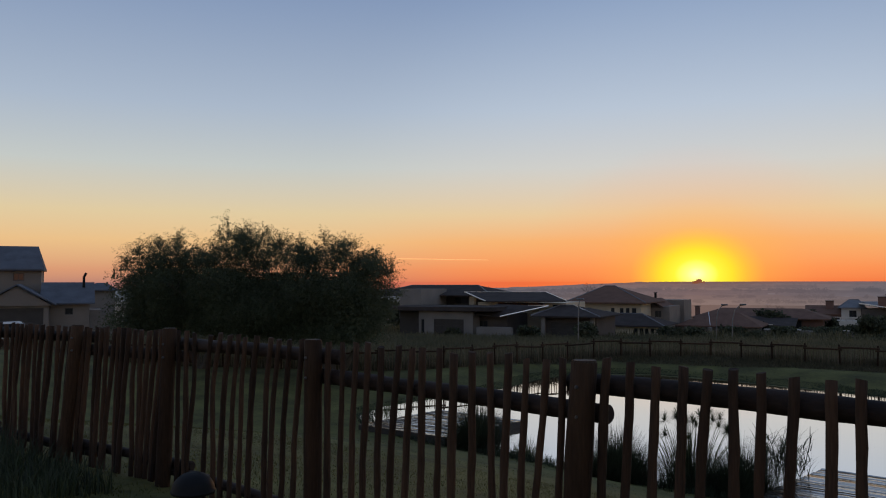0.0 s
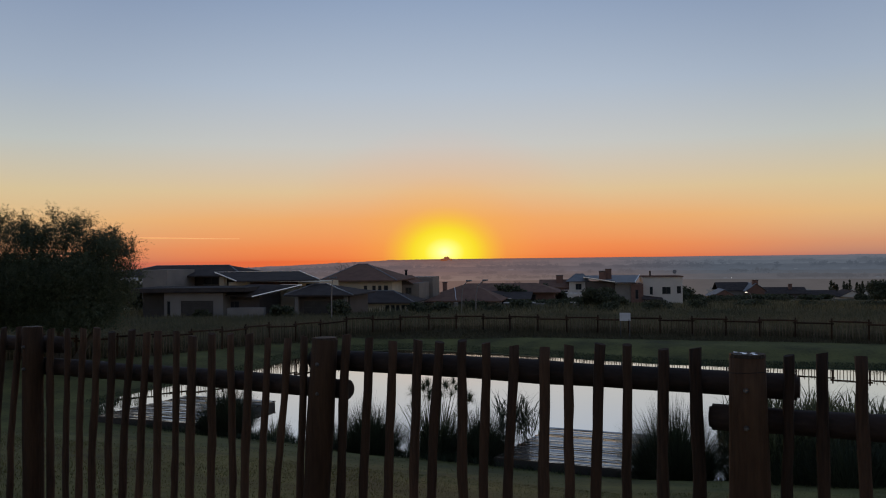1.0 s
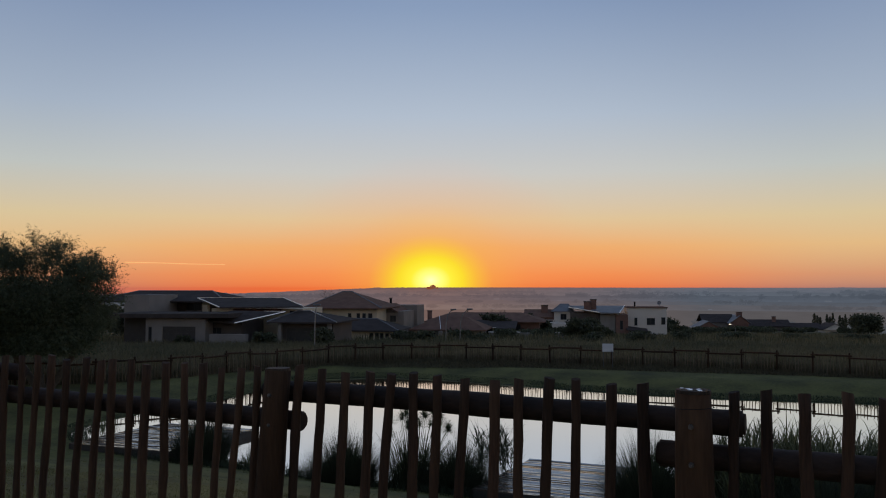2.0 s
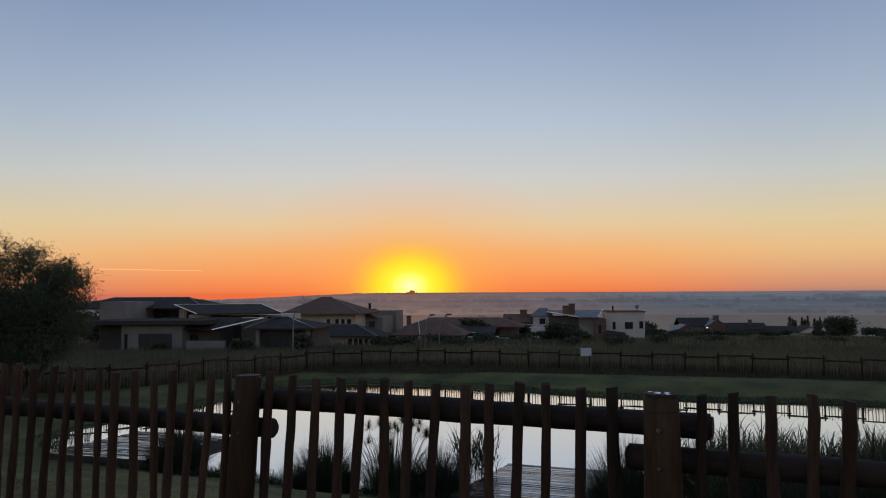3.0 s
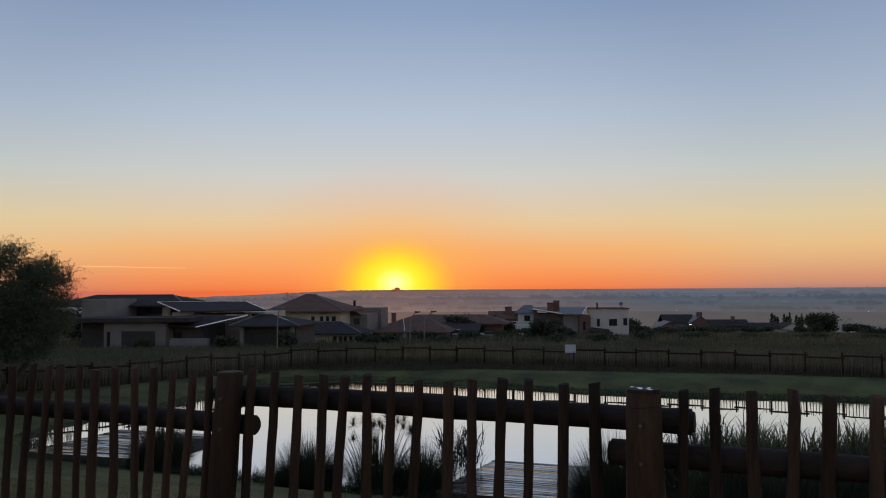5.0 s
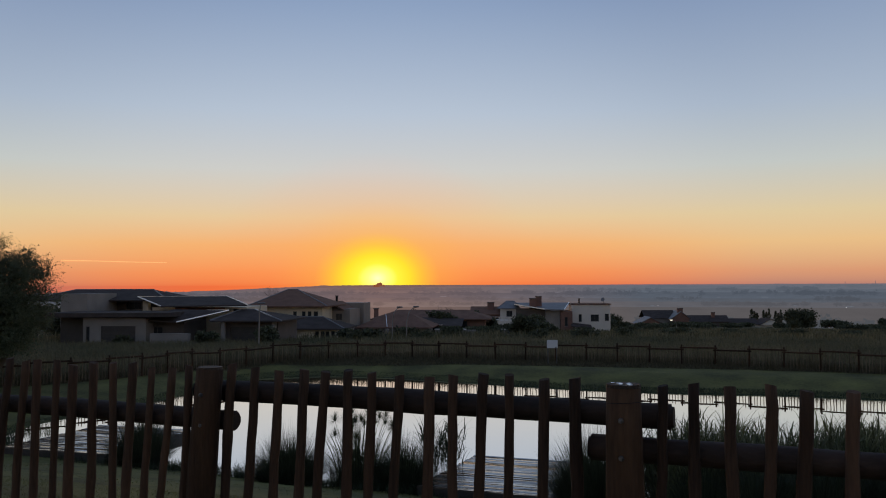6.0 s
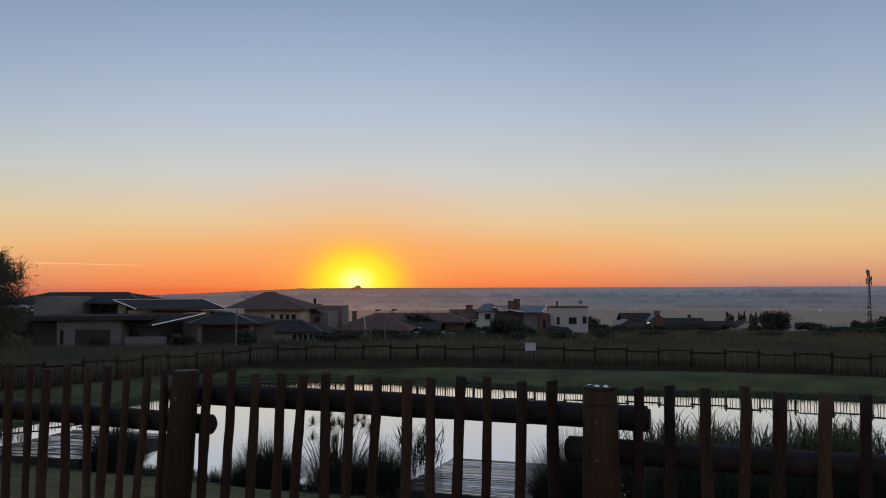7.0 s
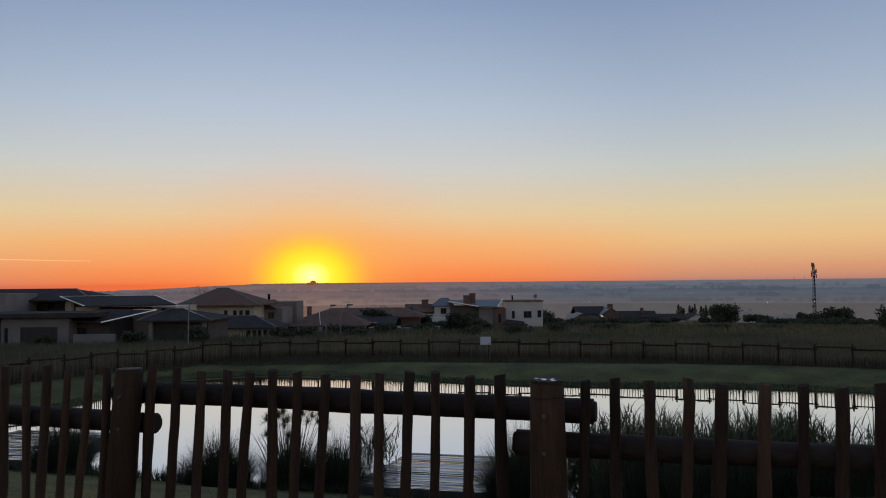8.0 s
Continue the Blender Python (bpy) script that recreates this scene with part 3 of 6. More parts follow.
def near_fence():
    fence = thing("picket_fence", pose(-9.0, 7.25, -0.2), "brown creosoted pole fence with crooked split laths on the lawn", "fence")
    inv = fence.matrix_world.inverted()
    n_bays = len(FENCE_POSTS) - 1
    for i, (x, y) in enumerate(FENCE_POSTS):
        g = float(land(x, y))
        r, top = POST_R[i], 1.2 + (0.02, -0.01, 0.0, 0.01, 0.0, 0.01, 0.015, 0.0, 0.0)[i]
        bm = rod(bmesh.new(), inv @ Vector((x - (0, 0, 0.2, 0.07, 0, 0.12, 0, 0, 0)[i], y, g - 0.25)), inv @ Vector((x, y, top)), r * 1.06, r, 16, 8, 0.012, i + 3, cap=True)
        bmesh.ops.bevel(bm, geom=[e for e in bm.edges if len([f for f in e.link_faces if len(f.verts) > 4]) == 1 and e.verts[0].co.z > 1.0], offset=0.006, segments=2, affect="EDGES")
        for f in bm.faces:
            f.smooth = len(f.verts) == 4
        post = part("post", bm, POLE, fence)
        cap = rod(bmesh.new(), inv @ Vector((x, y, top - 0.01)), inv @ Vector((x, y, top + 0.004)), r * 0.93, r * 0.9, 16)
        part("end_grain", cap, WET_END if i == 6 else END, post, "wet gleaming sawn end of the post" if i == 6 else "dark sawn end of the post")
        if i == 6:
            film = bmesh.new()
            rnd = random.Random(6)
            for k in range(7):
                a, d = rnd.uniform(0, 6.28), r * rnd.uniform(0.1, 0.75)
                c = inv @ Vector((x + d * math.cos(a), y + d * math.sin(a), top + 0.0055))
                q = [film.verts.new(c + Vector((math.cos(g2) * rnd.uniform(0.006, 0.014), math.sin(g2) * rnd.uniform(0.004, 0.010), 0.0008 * math.sin(g2)))) for g2 in [m * math.pi / 5 for m in range(10)]]
                film.faces.new(q)
            part("water_film", film, WATER, post, "bright drops of dew on the post top")
        # bolts through the post into the rails behind it
        a = Vector(FENCE_POSTS[max(i - 1, 0)]) - Vector(FENCE_POSTS[min(i + 1, n_bays)])
        nrm = Vector((-a.y, a.x)).normalized()
        if nrm.y > 0:
            nrm = -nrm
        for z in sorted({RAIL_Z[max(i - 1, 0)], RAIL_Z[min(i, n_bays - 1)]}):
            p = Vector((x, y, z)) + Vector((nrm.x, nrm.y, 0)) * (r * 0.97)
            bolt = rod(bmesh.new(), inv @ p, inv @ (p + Vector((nrm.x, nrm.y, 0)) * 0.012), 0.0125, 0.0105, 6)
            rod(bolt, inv @ (p + Vector((nrm.x, nrm.y, 0)) * 0.012), inv @ (p + Vector((nrm.x, nrm.y, 0)) * 0.018), 0.008, 0.006, 8)
            part("bolt", bolt, STEEL, post, "dull steel coach bolt head")
        if i == 6:
            wire = bmesh.new()
            loop = [inv @ Vector((x + (r + 0.004) * math.cos(g2), y + (r + 0.004) * math.sin(g2), 1.145 + 0.006 * math.cos(g2 + 1))) for g2 in [k * math.pi / 10 for k in range(21)]]
            for p, q in zip(loop, loop[1:]):
                rod(wire, p, q, 0.0013, 0.0013, 5)
            part("wire", wire, BLACK, post, "thin wire wound round the post")
    for b in range(n_bays):
        p, q = Vector((*FENCE_POSTS[b], 0)), Vector((*FENCE_POSTS[b + 1], 0))
        d = (q - p).normalized()
        out = Vector((-d.y, d.x, 0))
        if out.y < 0:
            out = -out
        for z, r in ((RAIL_Z[b], 0.055), (None, 0.045)):
            ends = []
            for c, s in ((p, -0.17), (q, 0.08 if b == 4 else 0.19)):
                w = c + d * s + out * 0.115
                w.z = z if z is not None else float(land(w.x, w.y)) + (0.13 if b % 2 else 0.2)
                ends.append(w)
            bm = rod(bmesh.new(), inv @ ends[0], inv @ ends[1], r * 1.04, r, 14, 16, 0.014, b * 3 + (1 if z else 2))
            bmesh.ops.bevel(bm, geom=[e for e in bm.edges if len([f for f in e.link_faces if len(f.verts) > 4]) == 1], offset=0.012, segments=2, affect="EDGES")
            for f in bm.faces:
                f.smooth = len(f.verts) == 4
            part("rail", bm, RAIL, fence)
        length = (q - p).length
        if b in LATHS:
            spots, heights = LATHS[b], LATH_HEIGHTS[b]
        else:
            rnd = random.Random(b)
            n, heights = int(length / 0.092), (1.18, 0.7, 0.2)
            spots = []
            for k in range(n):
                u, lean = 0.09 + (length - 0.16) * k / (n - 1) + rnd.uniform(-0.025, 0.025), rnd.uniform(0.02, 0.15)
                spots.append((u, u - lean * 0.5 + rnd.uniform(-0.02, 0.02), u - lean))
        for k, spot in enumerate(spots):
            rnd = random.Random(b * 50 + k)
            foot = p + d * spot[2] + out * rnd.uniform(0.02, 0.035)
            g = float(land(foot.x, foot.y)) - 0.05
            top = (1.185 if b < 4 else 1.2 if b < 5 else 1.22) + rnd.uniform(-0.015, 0.015)
            bm = lath_mesh(g, top, spot, heights, rnd.uniform(0.0225, 0.0285), b * 50 + k + 1)
            o = p + out * rnd.uniform(0.02, 0.035)
            bm.transform(inv @ Matrix.Translation((o.x, o.y, 0)) @ Matrix.Rotation(math.atan2(d.y, d.x), 4, "Z"))
            part("lath", bm, LATH, fence)


near_fence()


# ---------- the bollard lamp on the near side of the fence ----------
def bollard():
    lamp = thing("bollard_lamp", pose(-2.92, 4.75, float(land(-2.92, 4.75))), "black metal garden bollard lamp with a domed cap", "lamp")
    g = float(land(-2.92, 4.75))
    h = 0.30 - g
    bm = rod(bmesh.new(), (0, 0, -0.02), (0, 0, h - 0.17), 0.085, 0.085, 24)
    part("stem", bm, BLACK, lamp, smooth=False)
    part("glass_band", rod(bmesh.new(), (0, 0, h - 0.17), (0, 0, h - 0.11), 0.09, 0.09, 24), GLASS, lamp, "dark frosted light band")
    bm = bmesh.new()
    prof = [(0.15, -0.02), (0.155, -0.005), (0.15, 0.0)] + [(0.147 * math.cos(k * math.pi / 16), 0.125 * math.sin(k * math.pi / 16)) for k in range(1, 8)]
    loops = [[bm.verts.new((r * math.cos(2 * math.pi * j / 28), r * math.sin(2 * math.pi * j / 28), h - 0.125 + z)) for j in range(28)] for r, z in prof]
    for p, q in zip(loops, loops[1:]):
        for j in range(28):
            bm.faces.new((p[j], p[(j + 1) % 28], q[(j + 1) % 28], q[j])).smooth = True
    bm.faces.new(loops[0][::-1])
    bm.faces.new(loops[-1])
    part("dome", bm, BLACK, lamp)


bollard()


# ---------- the two timber decks ----------
def deck(corners, label, n_planks, stilts, board):
    """Corners: near-left, near-right, far-right, far-left on plan; the boards run along the near edge."""
    z = WATER_Z + 0.23
    a, b, c, d = [Vector((*p, z)) for p in corners]
    plat = thing("deck", Matrix.Translation((a.x, a.y, z - 0.3)), label, "deck", "decks at the pond")
    inv = plat.matrix_world.inverted()
    rnd = random.Random(n_planks)
    along, across = (b - a), (d - a)
    for k in range(n_planks):
        g = 0.09 / n_planks
        p0, p1 = a + across * (k / n_planks + g), a + across * ((k + 1) / n_planks - g)
        e0, e1 = rnd.uniform(-0.008, 0.008), rnd.uniform(-0.008, 0.008)
        up = Vector((0, 0, rnd.uniform(-0.003, 0.003)))
        t = rnd.uniform(-0.007, 0.007)
        pts = [p0 + along * e0 + up, p0 + along * (1 + e1) + up, p1 + along * (1 + e1) + up + Vector((0, 0, t)), p1 + along * e0 + up + Vector((0, 0, t))]
        part("plank", slab(bmesh.new(), [inv @ v for v in pts], 0.032), board, plat)
    out = 0.02
    down = Vector((0, 0, -0.034))
    for p, q, inn in ((a, b, across), (d, c, -across), (a, d, along), (b, c, -along), (a.lerp(b, 0.5), d.lerp(c, 0.5), along)):
        n = inn.normalized() * 0.06
        part("beam", slab(bmesh.new(), [inv @ (v + down) for v in (p, q, q + n, p + n)], 0.2), BEAM, plat)
    for s, t in stilts:
        p = a + along * s + across * t
        foot = float(land(p.x, p.y)) - 0.2
        part("stilt", rod(bmesh.new(), inv @ Vector((p.x, p.y, foot)), inv @ Vector((p.x, p.y, z - 0.04)), 0.075, 0.07, 10, 3, 0.01, int(s * 9)), POLE, plat)


deck([(-11.8, 28.1), (-7.9, 26.6), (-6.0, 30.6), (-9.9, 32.2)], "wet dark timber deck at the grassy pond edge", 40, [(0.03, 0.04), (0.97, 0.04), (0.96, 0.62), (0.97, 0.95), (0.04, 0.95), (0.5, 0.95)], PLANK)
deck([(1.8, 21.55), (5.4, 19.95), (7.35, 23.7), (3.85, 25.3)], "wet timber jetty standing out over the pond", 40, [(0.03, 0.04), (0.97, 0.04), (0.97, 0.95), (0.04, 0.95), (0.5, 0.5)], WET_PLANK)


# ---------- blades, reeds and grass ----------
def blade_mesh(name, base, height, width, lean, turn, mat, droop=0.3):
    """Many tapered blades as one mesh; arrays of feet, heights, widths, lean (metres) and heading."""
    n = len(height)
    ax = np.stack([np.cos(turn), np.sin(turn), np.zeros(n)], 1)
    sx = np.stack([-np.sin(turn), np.cos(turn), np.zeros(n)], 1)
    up = np.array([0, 0, 1.0])
    v = np.empty((n, 5, 3))
    mid = base + up * (height * 0.55)[:, None] + ax * (lean * 0.35)[:, None]
    tip = base + up * (height * (1 - droop * np.abs(lean) / (height + 1e-6) * 0.5))[:, None] + ax * lean[:, None]
    v[:, 0], v[:, 1] = base - sx * (width / 2)[:, None], base + sx * (width / 2)[:, None]
    v[:, 2], v[:, 3] = mid + sx * (width * 0.42)[:, None], mid - sx * (width * 0.42)[:, None]
    v[:, 4] = tip
    me = bpy.data.meshes.new(name)
    me.vertices.add(n * 5)
    me.vertices.foreach_set("co", v.ravel())
    k = np.arange(n)[:, None] * 5
    loops = np.concatenate([k + np.array([0, 1, 2, 3]), k + np.array([3, 2, 4])], 1).ravel()
    me.loops.add(n * 7)
    me.loops.foreach_set("vertex_index", loops.astype(np.int32))
    me.polygons.add(n * 2)
    starts = (np.arange(n)[:, None] * 7 + np.array([0, 4])).ravel()
    me.polygons.foreach_set("loop_start", starts.astype(np.int32))
    me.polygons.foreach_set("loop_total", np.tile([4, 3], n).astype(np.int32))
    me.materials.append(mat)
    me.update(calc_edges=True)
    me.validate()
    return me


def arc_blades(name, base, length, width, rise, droop, turn, mat, seg=5):
    """Curved tapering blades as one mesh: rise is the tilt from upright at the foot, droop the further bend at the tip (radians)."""
    n = len(length)
    ax = np.stack([np.cos(turn), np.sin(turn), np.zeros(n)], 1)
    sx = np.stack([-np.sin(turn), np.cos(turn), np.zeros(n)], 1)
    pos, rows = base.copy(), []
    for i in range(seg + 1):
        k = i / seg
        w = (width * 0.5 * (1 - k ** 1.7) + 0.0006)[:, None]
        rows += [pos - sx * w, pos + sx * w]
        a = rise + droop * ((i + 0.5) / seg) ** 1.6
        pos = pos + (ax * np.sin(a)[:, None] + np.array([0, 0, 1.0]) * np.cos(a)[:, None]) * (length / seg)[:, None]
    v = np.stack(rows, 1).reshape(-1, 3)
    m = 2 * (seg + 1)
    quad = np.concatenate([np.array([[0, 1, 3, 2]]) + 2 * i for i in range(seg)])
    f = (np.arange(n)[:, None, None] * m + quad[None]).reshape(-1, 4)
    me = bpy.data.meshes.new(name)
    me.vertices.add(len(v))
    me.vertices.foreach_set("co", v.ravel())
    me.loops.add(f.size)
    me.loops.foreach_set("vertex_index", f.ravel().astype(np.int32))
    me.polygons.add(len(f))
    me.polygons.foreach_set("loop_start", np.arange(0, f.size, 4, dtype=np.int32))
    me.polygons.foreach_set("loop_total", np.full(len(f), 4, np.int32))
    me.materials.append(mat)
    me.update(calc_edges=True)
    return me


def sedge(x, y, z, n, radius, height, spread_rad, width, mat, label, group="reed clumps", seed=0):
    """A bushy clump: a dense heart and blades that fan out and bend over."""
    rs = np.random.RandomState(seed)
    r, g = radius * np.sqrt(rs.rand(n)), rs.rand(n) * 2 * np.pi
    base = np.stack([0.8 * r * np.cos(g), 0.8 * r * np.sin(g), np.full(n, -0.06)], 1)
    k = r / radius
    h = height * rs.uniform(0.42, 1.0, n) * (1.05 - 0.5 * k)
    me = arc_blades("reed_clump", base, h, width * rs.uniform(0.6, 1.3, n), spread_rad * k * rs.uniform(0.4, 1.1, n), rs.uniform(0.05, 0.9, n) * (0.3 + k), g + rs.normal(0, 0.5, n), mat)
    ob = new("reed_clump", me)
    ob.location = (x, y, z)
    return tagged(ob, label, "reeds", group)


def reed_stand(x, y, z, n, height, radius, seed, mat, label, heads=0.15):
    """Upright canes with long leaves that stand off and bend; some carry a seed head."""
    rs = np.random.RandomState(seed)
    stand = thing("reed_clump", pose(x, y, z), label, "reeds", "reed bed")
    r, g = radius * np.sqrt(rs.rand(n)), rs.rand(n) * 2 * np.pi
    base = np.stack([r * np.cos(g), r * np.sin(g), np.full(n, -0.1)], 1)
    h = height * rs.uniform(0.6, 1.0, n)
    turn, tilt = rs.rand(n) * 6.283, np.abs(rs.normal(0, 0.1, n))
    ob = new("cane", arc_blades("cane", base, h, np.full(n, 0.014), tilt, np.abs(rs.normal(0, 0.15, n)), turn, mat, 4))
    ob.parent = stand
    tagged(ob, kind="stuff")
    up = np.stack([np.sin(tilt) * np.cos(turn), np.sin(tilt) * np.sin(turn), np.cos(tilt)], 1)
    feet, long = [], []
    for q in range(7):
        k = rs.uniform(0.25, 0.95, n)
        feet.append(base + up * (h * k)[:, None])
        long.append(rs.uniform(0.35, 0.85, n))
    feet, long = np.concatenate(feet), np.concatenate(long)
    m = len(long)
    ob = new("leaf", arc_blades("leaf", feet, long, rs.uniform(0.018, 0.036, m), rs.uniform(0.15, 0.9, m), rs.uniform(0.1, 1.7, m), rs.rand(m) * 6.283, mat, 5))
    ob.parent = stand
    tagged(ob, kind="stuff")
    top = rs.rand(n) < heads
    if top.any():
        t0 = base[top] + up[top] * (h[top] * 0.97)[:, None]
        w = int(top.sum())
        ob = new("seed_head", arc_blades("seed_head", t0, rs.uniform(0.16, 0.3, w), np.full(w, 0.035), tilt[top], rs.uniform(0.1, 0.9, w), turn[top], mat, 4))
        ob.parent = stand
        tagged(ob, "brown feathery seed heads", kind="stuff")


def papyrus(x, y, z, n, height, radius, seed):
    """A fan of arching stems, the tallest with round heads of fine drooping rays."""
    plant = thing("papyrus", pose(x, y, z), "tall papyrus clump with feathery round heads at the water", "plant")
    rs = np.random.RandomState(seed)
    rnd = random.Random(seed)
    for k in range(n):
        g, s = rnd.uniform(0, 2 * math.pi), rnd.uniform(0.05, 1.0)
        tall = k < 22
        h = height * (rnd.uniform(0.74, 1.0) if tall else rnd.uniform(0.4, 0.8))
        way = Vector((math.cos(g), math.sin(g), 0))
        pts = [way * (0.6 * s + (radius - 0.5) * s * f ** 1.7) + Vector((0, 0, -0.1 + (h + 0.1) * (f - 0.12 * s * f ** 3))) for f in (0, 0.3, 0.6, 0.82, 1.0)]
        bm = bmesh.new()
        for i, (p, q) in enumerate(zip(pts, pts[1:])):
            rod(bm, p, q, 0.011 - 0.0016 * i, 0.0095 - 0.0016 * i, 5, cap=False)
        stem = part("stem", bm, REED, plant)
        if tall:
            m = 120
            e = rs.uniform(0.05, 2.1, m)
            me = arc_blades("head", np.tile(np.array(pts[-1]), (m, 1)), rs.uniform(0.2, 0.36, m), np.full(m, 0.009), e * 0.85, rs.uniform(0.3, 1.1, m), rs.rand(m) * 6.283, REED, 4)
            head = new("head", me)
            head.parent = stem


REEDS = "dark green reed clump growing at the pond edge"
sedge(-6.75, 26.5, -3.95, 3600, 0.9, 2.1, 0.9, 0.014, SEDGE, "dense dark reed clump growing beside the deck", seed=1)
sedge(-1.75, 23.5, -3.95, 3800, 1.0, 1.85, 0.95, 0.013, SEDGE, REEDS, seed=2)
sedge(1.5, 22.75, -3.95, 3200, 0.85, 1.75, 0.9, 0.013, SEDGE, REEDS, seed=3)
sedge(6.25, 20.1, -3.95, 5200, 1.1, 2.4, 0.9, 0.014, SEDGE, "large dark reed clump growing beside the jetty", seed=5)
sedge(-2.9, 24.3, -3.98, 300, 0.6, 0.9, 0.7, 0.013, REED, "low sparse grass tuft at the pond edge", seed=6)
sedge(-4.9, 25.5, -3.98, 400, 0.6, 0.95, 0.7, 0.013, REED, "low sparse grass tuft at the pond edge", seed=7)
sedge(-12.2, 32.0, -3.98, 160, 0.7, 0.9, 0.5, 0.014, REED, "low sparse grass tuft at the pond edge", seed=8)
sedge(0.2, 23.25, -3.95, 1100, 0.95, 1.75, 0.55, 0.013, SEDGE, "thin arching leaves at the foot of the papyrus", seed=9)
papyrus(0.2, 23.3, -3.95, 150, 2.1, 1.05, 5)
reed_stand(2.7, 24.0, -3.98, 60, 1.5, 0.65, 4, SEDGE, "thin upright reeds standing in the pond water", 0.5)
rs0 = random.Random(78)
for k in range(26):
    x = -5.8 + k * 0.36 + rs0.uniform(-0.15, 0.15)
    y = float(np.interp(x, [-6.2, -4.2, -2.6, -1.2, 1.0, 4.0], [25.7, 25.0, 23.9, 23.2, 22.3, 20.9])) - rs0.uniform(-0.1, 0.35)
    sedge(x, y, max(float(land(x, y)), -3.97), 110, 0.4, rs0.uniform(0.3, 0.62), 0.8, 0.014, WEED, "low weedy tuft along the pond's near bank", "bank tufts", 400 + k)
rs0 = random.Random(77)
for k in range(26):
    x = 8.0 + (k % 13) * 0.4 + rs0.uniform(-0.25, 0.25)
    y = (18.6 if k < 13 else 20.2) - 0.3 * (x - 8) + rs0.uniform(-0.6, 0.6)
    reed_stand(x, y, max(float(land(x, y)), -4.0), 110, rs0.uniform(1.75, 2.45) - (0.2 if k < 13 else 0), 0.7, 20 + k, REED if k % 3 else REED_PALE, "tall reeds with bent leaves in the shallow water")
for k in range(9):
    x = 12.6 + k * 0.55 + rs0.uniform(-0.2, 0.2)
    y = 17.9 - 0.25 * (x - 12) + rs0.uniform(-0.7, 0.7)
    reed_stand(x, y, -4.0, 26, rs0.uniform(2.0, 2.6), 0.6, 60 + k, REED, "sparse tall reeds standing in the shallow water", 0.05)
for k in range(9):
    x = 8.2 + k * 0.55 + rs0.uniform(-0.2, 0.2)
    y = 19.3 - 0.3 * (x - 8) + rs0.uniform(-0.5, 0.5)
    sedge(x, y, -3.98, 900, 0.8, rs0.uniform(1.9, 2.3), 0.7, 0.024, REED_PALE, "bushy paler green reed mound in the shallow water", "reed bed", 110 + k)
for k in range(13):
    x = 8.1 + k * 0.55 + rs0.uniform(-0.2, 0.2)
    y = 16.9 - 0.3 * (x - 8) + rs0.uniform(-0.7, 0.5)
    sedge(x, y, float(land(x, y)), 900, 0.9, rs0.uniform(1.2, 1.6), 0.8, 0.02, SEDGE, "broad-leaved green clump at the foot of the reeds", "reed bed", 80 + k)


def scatter(name, x0, x1, y0, y1, n, h, w, mat, label, seed, keep, lean=0.4, taper=None):
    rs = np.random.RandomState(seed)
    x, y = rs.uniform(x0, x1, n), rs.uniform(y0, y1, n)
    ok = keep(x, y)
    x, y = x[ok], y[ok]
    m = len(x)
    base = np.stack([x, y, land(x, y) - 0.02], 1)
    patch = np.array([noise.noise(Vector((a * 0.35, b * 0.35, seed))) for a, b in zip(x, y)])
    hh = h * rs.uniform(0.5, 1.1, m) * (1 + 0.45 * patch)
    if taper:
        hh = hh * taper(x, y)
    me = blade_mesh(name, base, hh, w * rs.uniform(0.6, 1.3, m), hh * lean * rs.uniform(0.2, 1.2, m), rs.rand(m) * 2 * np.pi, mat)
    tagged(new(name, me), label, "grass", kind="stuff")


def lawn_only(x, y):
    return (pond_distance(x, y) > 0.25) & (y < edge_y(x))


def behind_fence(x, y):
    return (y > fence_y(x) + 0.4) & (np.hypot(x + 18, y - 40) > 3)


scatter("lawn_grass", -16, 9, 4.5, 15, 190000, 0.046, 0.008, GRASS, "short mown lawn grass on the slope", 1, lawn_only, 0.6)
scatter("lawn_grass", -20, 34, 15, 50, 120000, 0.04, 0.018, GRASS, "short mown lawn grass round the pond", 2, lawn_only, 0.6)
scatter("bank_grass", -16, 34, 15, 32, 260000, 0.24, 0.014, WEED, "rough green grass fringe along the pond bank", 3, lambda x, y: (abs(pond_distance(x, y) - 0.25) < 0.35), 0.7)
scatter("bank_grass", -16, 34, 32, 52, 320000, 0.13, 0.02, WEED, "low rough grass along the far pond bank", 7, lambda x, y: (x > 7) & (abs(pond_distance(x, y) - 0.5) < 0.7), 0.7)
scatter("bank_grass", -16, 8, 32, 52, 220000, 0.07, 0.022, WEED, "low rough grass along the far pond bank", 9, lambda x, y: (abs(pond_distance(x, y) - 0.75) < 0.7), 0.7)
scatter("fence_grass", -34, 46, 28, 60, 420000, 0.85, 0.022, VERGE, "uncut green grass along the back of the fence", 8, lambda x, y: abs(y - fence_y(x) - 0.75) < 0.65, 0.9)
scatter("verge_grass", -34, 46, 28, 60, 900000, 0.42, 0.022, VERGE, "uncut verge grass between lawn and fence", 10, lambda x, y: (y > edge_y(x)) & (y < fence_y(x) + 0.1), 0.9,
        lambda x, y: np.clip(0.35 + 0.16 * (y - edge_y(x)), 0.35, 0.9))
scatter("field_grass", -46, 80, 36, 86, 260000, 0.85, 0.024, STRAW, "tall dry straw-coloured grass in the field", 4, behind_fence, 1.0)
scatter("field_grass", -70, 130, 78, 190, 60000, 0.9, 0.09, STRAW, "tall dry straw-coloured grass in the field", 5, lambda x, y: y > fence_y(x) + 25, 0.5)
